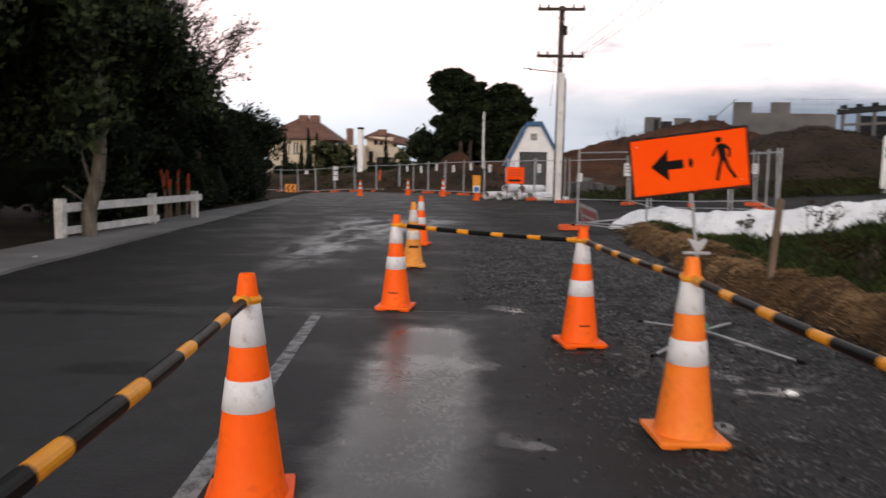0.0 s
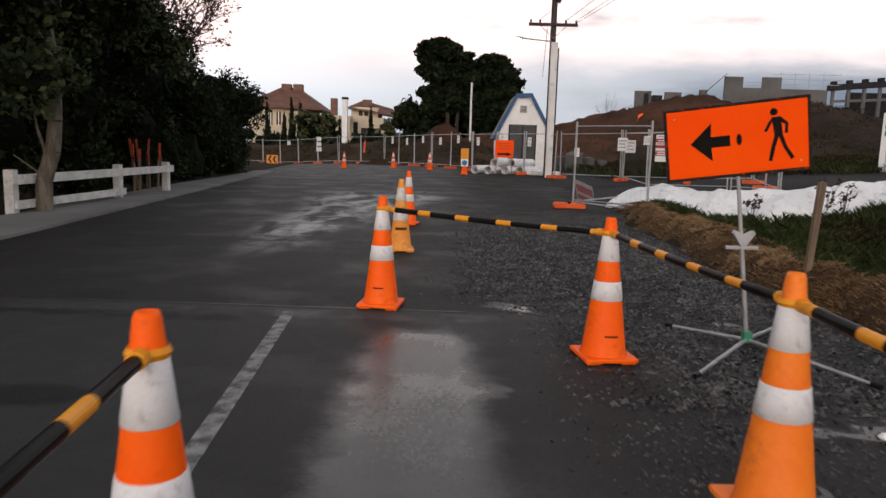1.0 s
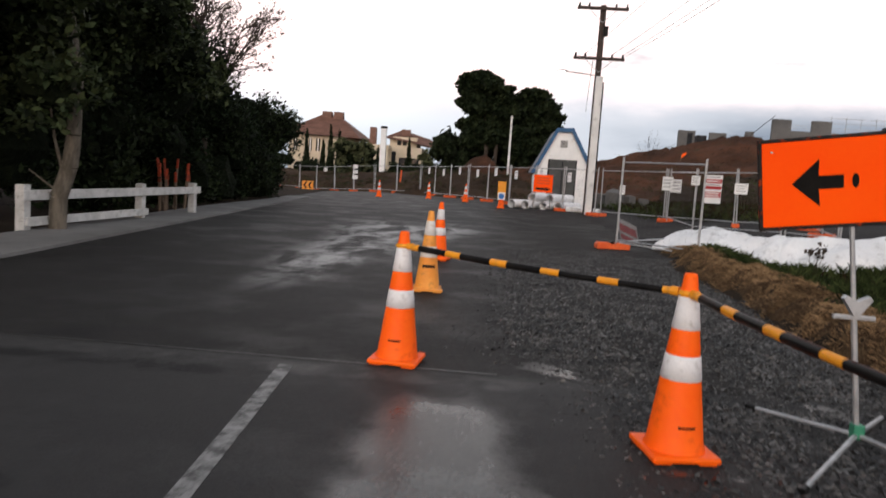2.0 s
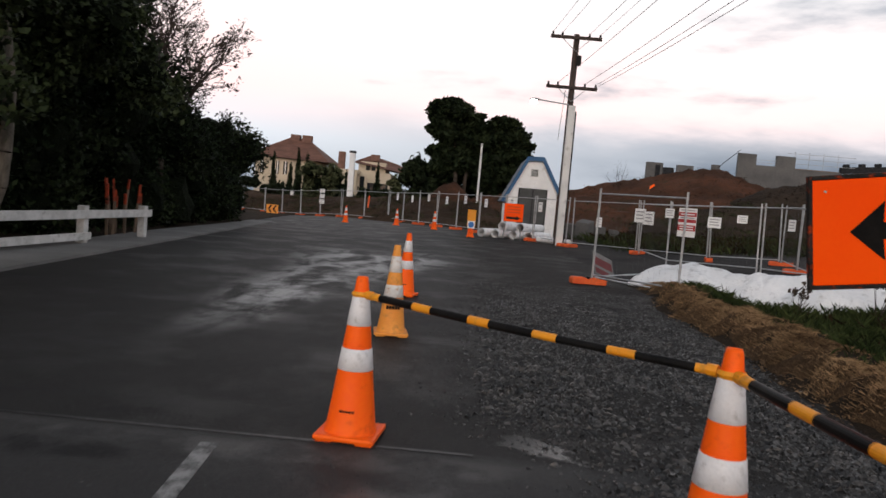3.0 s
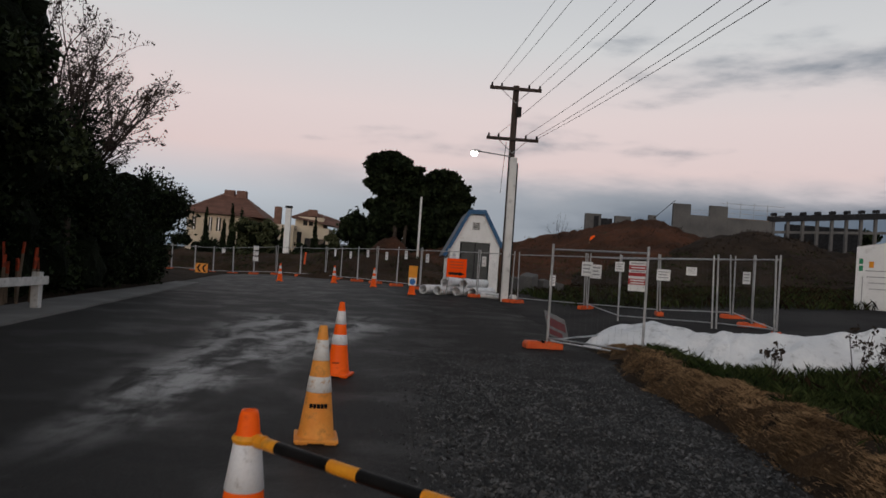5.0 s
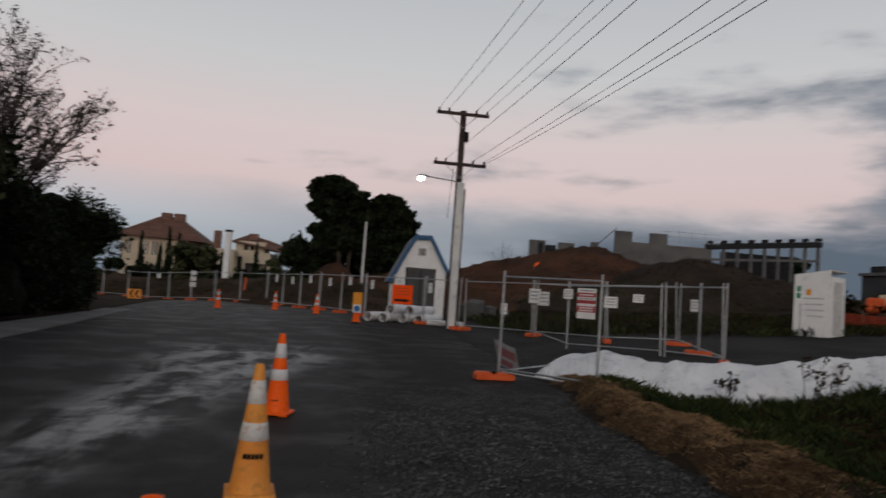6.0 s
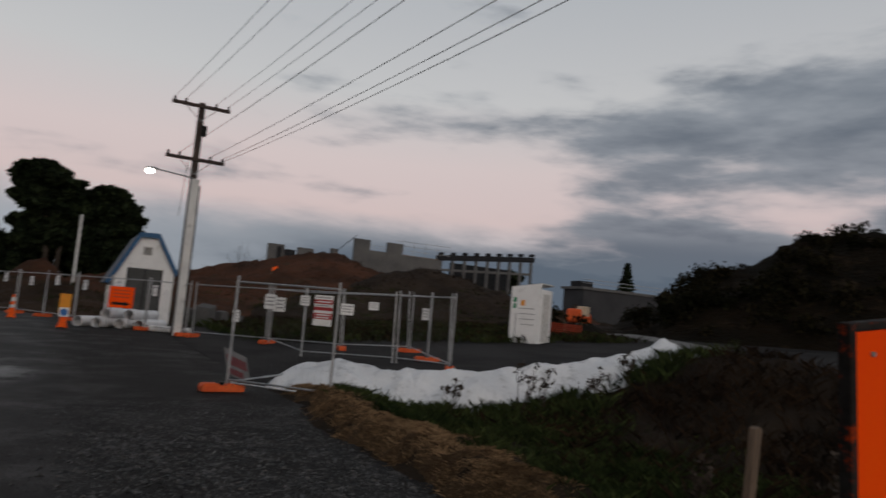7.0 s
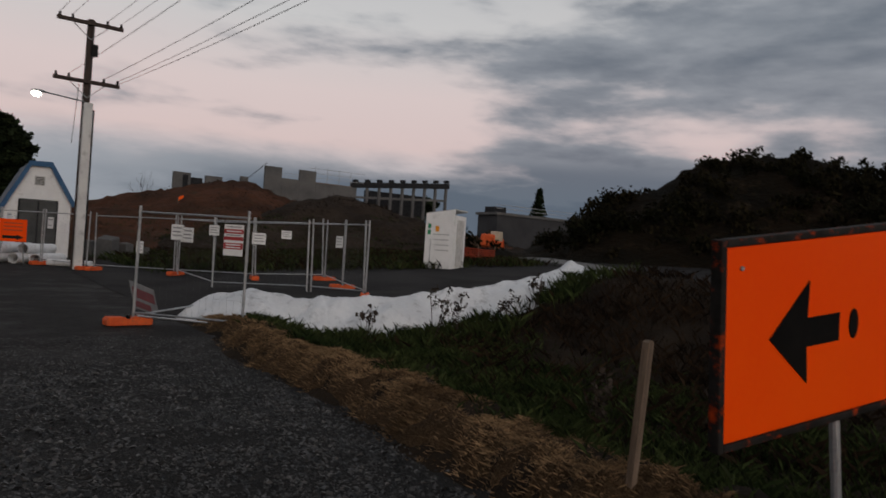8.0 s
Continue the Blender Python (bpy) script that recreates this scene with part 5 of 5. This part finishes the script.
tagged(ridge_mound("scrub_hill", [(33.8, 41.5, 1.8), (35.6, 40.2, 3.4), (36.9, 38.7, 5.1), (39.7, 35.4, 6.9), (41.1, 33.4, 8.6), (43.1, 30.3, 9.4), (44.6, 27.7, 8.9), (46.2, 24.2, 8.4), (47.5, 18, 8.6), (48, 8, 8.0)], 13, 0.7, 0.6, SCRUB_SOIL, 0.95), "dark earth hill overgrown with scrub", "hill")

concrete = thing("concrete_structure", pose(0, 68, 0), "unfinished grey concrete walls on the heap", "building")
for x0, x1, z0, z1 in ((24.6, 26.25, 3.0, 8.52), (26.25, 28.05, 3.0, 7.56), (28.05, 29.75, 3.0, 8.55), (29.75, 34.0, 3.0, 7.45)):
    part("wall", box(B(), (x0, 0, z0), (x1, 0.35, z1), 0.03), WALL_CONC, concrete)
for x0, x1, z1 in ((16.7, 18.2, 7.1), (19.5, 21.0, 7.05), (22.7, 23.4, 7.35)):
    part("block", box(B(), (x0, 1, 4.5), (x1, 1.4, z1), 0.03), WALL_CONC, concrete)
# no hole is cut: the opening's shade is a dark panel on the block
part("opening_shade", box(B(), (17.5, 0.95, 5.6), (17.95, 1.0, 6.9)), STEEL_DARK, concrete)
part("site_hut", box(B(), (18.4, 1.2, 5.5), (19.3, 1.8, 6.75), 0.03), STEEL_DARK, concrete)
for z in (7.8, 8.05):
    part("guard_rail", tube(B(), (26.2, 0.1, z), (28.1, 0.1, z), 0.02, 0.02, 5), STEEL, concrete)
part("prop", tube(B(), (22.9, 0.3, 7.0), (24.8, 0.2, 8.8), 0.03, 0.03, 5), STEEL_DARK, concrete)
scaff = thing("scaffold", pose(0, 68.6, 0), "tubular scaffold above the concrete walls", "scaffold")
for x in (29.9, 31.2, 32.5, 33.8):
    part("standard", tube(B(), (x, 0, 6.5), (x, 0, 9.1), 0.022, 0.022, 5), STEEL, scaff)
for z in (8.0, 8.45, 8.9):
    part("ledger", tube(B(), (29.2, 0, z), (35.4, 0, z + 0.05), 0.02, 0.02, 5), STEEL, scaff)
part("deck", box(B(), (29.8, -0.3, 7.5), (33.9, 0.5, 7.56)), TIMBER, scaff)

fr = thing("steel_frame_building", pose(0, 85, 0), "unfinished portal frame building with a dark roof beam", "building")
for i in range(9):
    x = 43.2 + i * 1.78
    part("column", box(B(), (x - 0.16, -0.16, 1.0), (x + 0.16, 0.16, 9.2 + i * 0.17), 0.02), WALL_CONC, fr)
    part("purlin_end", box(B(), (x - 0.2, -0.4, 9.75 + i * 0.18), (x + 0.2, 0.4, 10.1 + i * 0.18)), STEEL_DARK, fr)
b = slab(B(), [(42.6, 9.0), (57.8, 10.45), (57.8, 11.15), (42.6, 9.7)], -0.3, 0.3)
part("roof_beam", b, STEEL_DARK, fr)
part("side_rail", slab(B(), [(43.0, 7.7), (57.6, 8.6), (57.6, 8.9), (43.0, 8.0)], -0.05, 0.1), WALL_CONC, fr)
part("back_wall", box(B(), (47.5, 5.0, 1.0), (57.5, 5.3, 9.4)), STEEL_DARK, fr)
leafy("far_bush", (62.5, 96, 0), ([(0, 0, 0), (0, 0, 5)], 0.3, 0.2), [], blobs_in(21, 10, (-3, -1, 3.5), (3.5, 1, 8.6), 1.5, 2.3), 5000, 0.4, "dark rounded tree behind the frame building", bark=BARK_DARK)
far = thing("far_building", pose(0, 110, 0), "long grey flat-roofed building in the distance", "building")
part("wall", box(B(), (88, 0, 0), (128, 6, 9.6)), mat("grey_cladding", (0.026, 0.027, 0.030), (0.042, 0.043, 0.046), 0.8, 0.3, 4, 0.2), far)
part("parapet", box(B(), (87.5, -0.3, 9.6), (128.5, 6.3, 10.1)), WALL_CONC, far)
part("plant_room", box(B(), (88, 1, 10.1), (91, 4, 11.2)), STEEL_DARK, far)
for z in (10.9, 11.6):
    part("roof_rail", tube(B(), (88, 0.5, z), (120, 0.5, z), 0.05, 0.05, 5), STEEL, far)
pine = thing("conical_pine", pose(109, 121, 0), "dark conical pine in the distance", "tree")
part("trunk", tube(B(), (0, 0, 0), (0, 0, 17), 0.35, 0.05, 7), BARK_DARK, pine)
tiers = []
for k in range(14):
    z = 8 + k * 0.66
    rr = 2.6 * (1 - k / 14.5)
    for a in range(9):
        for s in np.linspace(0.2, 1, 6):
            tiers.append((math.cos(a * 0.698 + k) * rr * s, math.sin(a * 0.698 + k) * rr * s, z + 0.25 * s))
quads("crown", leaf_quads(rng, np.array(tiers), 0.6, 2.0), LEAF, pine)
leafy("far_bush", (60, 78, 0), ([(0, 0, 0), (0, 0, 3)], 0.2, 0.1), [], blobs_in(23, 6, (-1.5, -1, 2.2), (2, 1, 4.6), 0.9, 1.5), 1800, 0.3, "bare twiggy bush in the distance", leaf=BARK_DARK, bark=BARK_DARK, core=0.4)

t = thing("flag_stake", pose(14.8, 60.2, 3.3), "orange flag on a stake in the clay heap", "flag")
part("stake", tube(B(), (0, 0, -0.6), (0.1, 0, 1.1), 0.03, 0.03, 6), TIMBER, t)
part("flag", slab(B(), [(0.08, 0.8), (0.5, 1.15), (0.42, 1.3), (0.1, 1.1)], -0.02, 0.02), ORANGE, t)

# booth, net, machine and track
t = thing("site_booth", pose(17.3, 29.2, land(17.3, 29.2), 0, 0, -58), "white portable site booth with a notice panel", "booth")
part("front_panel", slab(B(), [(-0.66, 0.0), (0.64, 0.0), (0.64, 2.50), (-0.66, 2.30)], -0.05, 0.0), WHITE, t)
part("body", box(B(), (-0.64, 0.0, 0.02), (0.62, 1.35, 2.28), 0.02), WHITE, t)
part("roof", slab(B(), [(-0.68, 2.28), (0.66, 2.48), (0.66, 2.53), (-0.68, 2.33)], 0.0, 1.4), WHITE_OLD, t)
part("side_door", box(B(), (0.62, 0.3, 0.1), (0.645, 1.1, 2.1), 0.005), WHITE_OLD, t)
for x, z in ((-0.48, 1.78), (-0.48, 1.52)):
    part("symbol", box(B(), (x - 0.07, -0.056, z - 0.1), (x + 0.07, -0.05, z + 0.1)), GREEN, t)
part("symbol", box(B(), (-0.2, -0.056, 1.55), (-0.04, -0.05, 1.78)), YELLOW, t)
for k in range(4):
    part("lettering", box(B(), (-0.32 + 0.05 * k, -0.056, 1.42 - 0.22 * k), (0.42, -0.05, 1.45 - 0.22 * k)), GREY_INK, t)
part("edge", box(B(), (-0.42, -0.056, 0.1), (-0.39, -0.05, 1.2)), GREY_INK, t)
t = thing("barrier_net", pose(20.6, 32.0, land(20.6, 32) - 0.25, 0, 0, 4), "orange plastic barrier netting beside the booth", "barrier net")
b = B()
for k in range(20):
    tube(b, (k * 0.115, 0.05 * math.sin(k), 0.02), (k * 0.115, 0.05 * math.sin(k * 1.3), 1.0), 0.022, 0.022, 4)
for k in range(11):
    tube(b, (0, 0, 0.05 + k * 0.095), (2.2, 0, 0.05 + k * 0.09), 0.024, 0.024, 4)
part("net", b, ORANGE_MESH, t)
for x in (0.0, 1.1, 2.2):
    part("stake", tube(B(), (x, 0, -0.1), (x, 0, 1.15), 0.025, 0.025, 6), TIMBER, t)
t = thing("orange_digger", pose(30.0, 41.0, land(30, 41), 0, 0, 25) @ Matrix.Scale(0.68, 4), "small orange excavator parked on the site", "excavator")
part("track", box(B(), (-1.2, -0.9, 0.0), (1.2, -0.45, 0.55), 0.15), BLACK, t)
part("track", box(B(), (-1.2, 0.45, 0.0), (1.2, 0.9, 0.55), 0.15), BLACK, t)
part("body", box(B(), (-1.0, -0.8, 0.6), (0.6, 0.8, 1.25), 0.12), BLOCK_ORANGE, t)
part("cab", box(B(), (-0.3, -0.75, 1.25), (0.6, 0.2, 2.2), 0.1), STUCCO, t)
part("counterweight", box(B(), (-1.5, -0.7, 0.7), (-0.9, 0.7, 1.9), 0.25), BLOCK_ORANGE, t)
part("boom", limb_path(B(), [(0.5, 0.3, 1.0), (1.6, 0.3, 1.9), (2.9, 0.3, 1.5), (3.2, 0.3, 0.6)], 0.14, 0.09), BLOCK_ORANGE, t)
part("bucket", box(B(), (2.9, 0.05, 0.1), (3.5, 0.6, 0.65), 0.1), BLACK, t)
track = finish("track", strip(B(), lambda y: 26.0 + (y - 30) * 0.35 - 0.8, lambda y: 26.0 + (y - 30) * 0.35 + 0.9, spaced((26, 44, 0.8)), lambda x, y: land(x, y) + 0.06, 0.1), CONCRETE)
tagged(track, "pale gravel track running past the hill", "track", kind="structure")

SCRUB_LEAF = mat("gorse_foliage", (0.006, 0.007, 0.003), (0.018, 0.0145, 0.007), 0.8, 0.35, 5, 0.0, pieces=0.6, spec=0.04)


def tufts(name, heap, count, height, width, material, label, low=0.3, high=99.0):
    """Grass growing over a heap, in patches."""
    v = np.array([tuple(q.co) for q in heap.data.vertices])
    rise = np.array([q[2] - land(q[0], q[1]) for q in v])
    v = v[(rise > low) & (rise < high)]
    v = v[[wobble(q[0], q[1], 0.35, 19) > -0.08 for q in v]]
    c = v[rng.integers(0, len(v), count)] + np.concatenate([rng.normal(0, 0.22, (count, 2)), np.full((count, 1), -0.05)], 1)
    return blades(name, c, height, width, material, label, 0.6)


for heap in [q for q in bpy.data.objects if q.name.startswith("earth_mound") and len(q.data.vertices) > 3000]:
    tufts("heap_weeds", heap, 9000, 0.17, 0.016, WEED, "brown weeds in patches over the spoil heap")
    tufts("heap_grass", heap, 7000, 0.2, 0.016, GRASS, "green weeds at the foot of the spoil heap", 0.2, 2.4)
for x, y, sz_ in ((6.7, 41.0, 0.75), (7.6, 41.6, 0.5), (8.1, 40.2, 0.4), (6.1, 42.0, 0.6)):
    b = B()
    box(b, (-sz_ / 2, -sz_ / 2, -0.1), (sz_ / 2, sz_ / 2, sz_ * 1.3), 0.05)
    for v in b.verts:
        v.co += Vector((0.12 * sz_ * wobble(v.co.x * 3, v.co.y * 3, 2, x), 0.12 * sz_ * wobble(v.co.z * 3, v.co.x, 2, y), 0.2 * sz_ * wobble(v.co.x * 2, v.co.y * 2, 1.5, x + y)))
    rubble = finish("concrete_block", b, WALL_CONC)
    rubble.matrix_world = pose(x, y, land(x, y), 8 * sz_, -12 * sz_, 70 * sz_)
    tagged(rubble, "broken pale concrete block among the weeds", "rubble", "broken concrete behind the fence")

# scrub on the hill
hill_pts = []
hill = bpy.data.objects["scrub_hill"]
hv = np.array([tuple(v.co) for v in hill.data.vertices])
base_z = np.array([land(v[0], v[1]) for v in hv])
ok = hv[(hv[:, 2] - base_z) > 0.4]
cl = ok[rng.choice(len(ok), 900)]
cl = cl[[wobble(c[0], c[1], 0.22, 6) > -0.12 for c in cl]]
sc = []
for c in cl:
    s = rng.uniform(0.3, 0.85)
    sc.append((c[0], c[1], c[2] + s * 0.3, s * 1.2, s * 1.2, s))
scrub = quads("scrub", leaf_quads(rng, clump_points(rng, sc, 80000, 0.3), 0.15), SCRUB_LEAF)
tagged(scrub, "low dark gorse and scrub on the hill", "scrub", kind="stuff")

# ---- houses and trees beyond ----
t = thing("house", pose(-1.6, 90, 0), "cream two-storey house with a hipped terracotta roof", "house")
part("wall", box(B(), (-24.2, 0, -1), (-17.0, 9, 5.8)), STUCCO, t)
b = B()
v0 = [b.verts.new(p) for p in ((-25.2, -0.8, 5.6), (-15.0, -0.8, 5.4), (-15.0, 9.8, 5.4), (-25.2, 9.8, 5.6), (-20.9, 4.2, 8.5), (-18.6, 4.2, 8.2))]
for f in ((0, 1, 5, 4), (1, 2, 5), (2, 3, 4, 5), (3, 0, 4), (3, 2, 1, 0)):
    b.faces.new([v0[i] for i in f])
part("roof", b, ROOF_TILE, t)
for x in (-20.4, -18.9):
    part("chimney", box(B(), (x - 0.6, 3.6, 7.6), (x + 0.6, 4.6, 8.8), 0.04), BRICK_STACK, t)
for x0, x1 in ((-23.7, -23.0), (-21.75, -21.1), (-20.85, -20.05)):
    w = part("window", box(B(), (x0, -0.06, 3.4), (x1, 0.0, 5.2)), STUCCO, t)
    part("pane", box(B(), (x0 + 0.12, -0.09, 3.5), (x1 - 0.12, -0.06, 5.1)), GLASS_DARK, w)
    part("mullion", box(B(), ((x0 + x1) / 2 - 0.05, -0.11, 3.5), ((x0 + x1) / 2 + 0.05, -0.09, 5.1)), WHITE, w)
t = thing("house", pose(0, 88, 0), "lower cream house with a terracotta roof and columns", "house")
part("wall", box(B(), (-16.0, 2, -1), (-9.0, 9, 4.7)), STUCCO, t)
part("porch_roof", box(B(), (-16.2, -0.3, 4.3), (-12.8, 2, 4.75)), STUCCO, t)
for x in (-15.9, -14.6, -13.2):
    part("column", box(B(), (x, -0.2, -1), (x + 0.35, 0.2, 4.3)), STUCCO, t)
    # shade behind the columns, drawn as a flat dark panel
    part("bay_shade", box(B(), (x + 0.45, 1.9, -1), (x + 1.0, 2.0, 4.1)), GLASS_DARK, t)
part("upper_wall", box(B(), (-13.2, 3, 4.7), (-9.8, 8, 6.0)), STUCCO, t)
b = B()
v0 = [b.verts.new(p) for p in ((-13.8, 2.2, 5.8), (-6.6, 2.2, 4.8), (-6.6, 8.8, 4.8), (-13.8, 8.8, 5.8), (-12.0, 5.5, 7.0), (-8.2, 5.5, 6.0))]
for f in ((0, 1, 5, 4), (1, 2, 5), (2, 3, 4, 5), (3, 0, 4), (3, 2, 1, 0)):
    b.faces.new([v0[i] for i in f])
part("roof", b, ROOF_TILE, t)
for x in (-12.0, -11.3):
    part("window", box(B(), (x - 0.25, 2.94, 4.95), (x + 0.25, 3.0, 5.6)), GLASS_DARK, t)
part("chimney", box(B(), (-15.8, 3, 4.5), (-15.0, 3.8, 7.0), 0.04), BRICK_STACK, t)
part("chimney", box(B(), (-11.9, 4, 6.2), (-10.8, 4.8, 7.0), 0.04), BRICK_STACK, t)
# porch shade drawn as a flat dark panel on the wall
part("porch_shade", box(B(), (-11.8, 1.9, 0.5), (-9.3, 2.0, 3.4)), GLASS_DARK, t)
t = thing("white_flue", pose(-11.0, 72, 0.5), "tall white flue with a dark cap", "flue")
part("shaft", box(B(), (-0.27, -0.27, 0), (0.27, 0.27, 5.2), 0.06), WHITE, t)
part("cap", box(B(), (-0.31, -0.3, 5.2), (0.31, 0.3, 5.42), 0.05), STEEL_DARK, t)
for x, y, h, r in ((-21.9, 84, 5.9, 0.5), (-19.9, 84, 5.2, 0.45), (-19.05, 84, 6.5, 0.7), (-18.1, 84, 6.0, 0.65), (-13.5, 84, 4.4, 0.45), (-9.85, 84, 5.9, 0.55)):
    leafy("cypress", (x, y, -0.3), ([(0, 0, 0), (0, 0, h * 0.5)], 0.1, 0.06), [], [(0, 0, h * (0.25 + 0.16 * k), r * (1 - 0.19 * k), r * (1 - 0.19 * k), h * 0.17) for k in range(5)], 1500, 0.17, "slim dark cypress beside the house", bark=BARK_DARK)
leafy("olive_bush", (-14.9, 77, 0), ([(0, 0, 0), (0, 0, 2)], 0.2, 0.1), [], blobs_in(31, 14, (-1.3, -1, 0.6), (1.5, 1, 4.0), 0.6, 1.0), 7000, 0.16, "rounded olive-green garden bush", leaf=LEAF_PALE, bark=BARK_DARK)
leafy("olive_bush", (-6.4, 78, 0), ([(0, 0, 0), (0, 0, 2)], 0.2, 0.1), [], blobs_in(33, 18, (-2.2, -1, 0.8), (3.0, 1, 4.2), 0.6, 1.1), 8000, 0.16, "grey-green garden bush by the house", leaf=LEAF_PALE, bark=BARK_DARK)
leafy("garden_hedge", (-20, 79, 0), ([(0, 0, 0), (0, 0, 1)], 0.2, 0.1), [], blobs_in(35, 95, (-14, -1, 0.3), (20, 1, 2.2), 0.6, 1.05), 30000, 0.18, "dark garden hedge before the houses", bark=BARK_DARK, category="hedge")
leafy("dark_bush", (-3.6, 69, 0), ([(0, 0, 0), (0, 0, 3)], 0.2, 0.1), [], blobs_in(37, 9, (-1.7, -1, 1.2), (1.5, 1, 4.9), 0.7, 1.2), 4500, 0.24, "dark spiky bush beneath the tall tree", bark=BARK_DARK)
leafy("dark_thicket", (2.0, 75, 0), ([(0, 0, 0), (0, 0, 3)], 0.2, 0.1), [], blobs_in(41, 40, (-7.5, -1, 0.6), (5.0, 1, 5.0), 0.9, 1.6), 20000, 0.26, "dark thicket of shrubs behind the pines", bark=BARK_DARK, core=0.9, category="shrub")


def pine(at, trunks, outline, count, k, label):
    """A windswept pine whose crown fills an outline of (height, west edge, east edge)."""
    r = random.Random(k)
    blobs = []
    for _ in range(120):
        z = r.uniform(outline[0][0], outline[-1][0])
        for (z0, w0, e0), (z1, w1, e1) in zip(outline, outline[1:]):
            if z0 <= z <= z1:
                f = (z - z0) / (z1 - z0)
                w, e = w0 + (w1 - w0) * f, e0 + (e1 - e0) * f
        q = r.uniform(0.45, 0.95)
        x = w + (e - w) * r.random() ** (0.8 if r.random() < 0.5 else 1.25)
        x = min(max(x, w + 0.6 * q), max(e - 0.6 * q, w + 0.6 * q))
        blobs.append((x, r.uniform(-1.3, 1.3), z, q * 1.25, q, q * 0.62))
    return leafy("tall_pine", at, trunks[0], trunks[1:], blobs, count, 0.3, label, bark=BARK_DARK, core=0.62)


pine((-1.0, 70, 0), [([(0, -0.6, 0), (0.2, -0.8, 4), (-0.2, 0, 9)], 0.24, 0.14), ([(1.0, -0.5, 0), (1.1, -0.8, 4), (1.3, 0, 8)], 0.22, 0.12)],
     [(4.6, -1.6, 1.6), (5.6, -2.0, 2.2), (6.4, -2.3, 2.6), (7.4, -2.0, 2.8), (8.6, -2.4, 3.0), (9.8, -2.6, 2.4), (10.6, -2.1, 1.0), (11.1, -1.5, -0.2)], 52000, 3, "tall dark pine with an uneven windswept crown")
pine((3.6, 71, 0), [([(0, 0, 0), (-0.2, 0, 4), (0.2, 0, 8)], 0.26, 0.14), ([(0, 0, 3.5), (1.2, 0, 6)], 0.13, 0.07)],
     [(2.6, -2.4, 1.0), (4.2, -2.6, 1.3), (6.0, -2.4, 2.0), (7.8, -1.8, 2.2), (8.8, -1.8, 1.7), (9.8, -1.5, 0.7)], 46000, 8, "tall dark pine with a ragged crown")
t = thing("bare_pole", pose(1.2, 60, 0), "thin pale timber pole before the trees", "pole")
part("pole", tube(B(), (0, 0, -0.2), (0.0, 0, 6.6), 0.10, 0.08, 8), POLE_WHITE, t)
bare_tree((13.2, 64, 3.6), 3.0, 1.3, 9, "small leafless sapling on the heap", 5, (4, 2, 2))
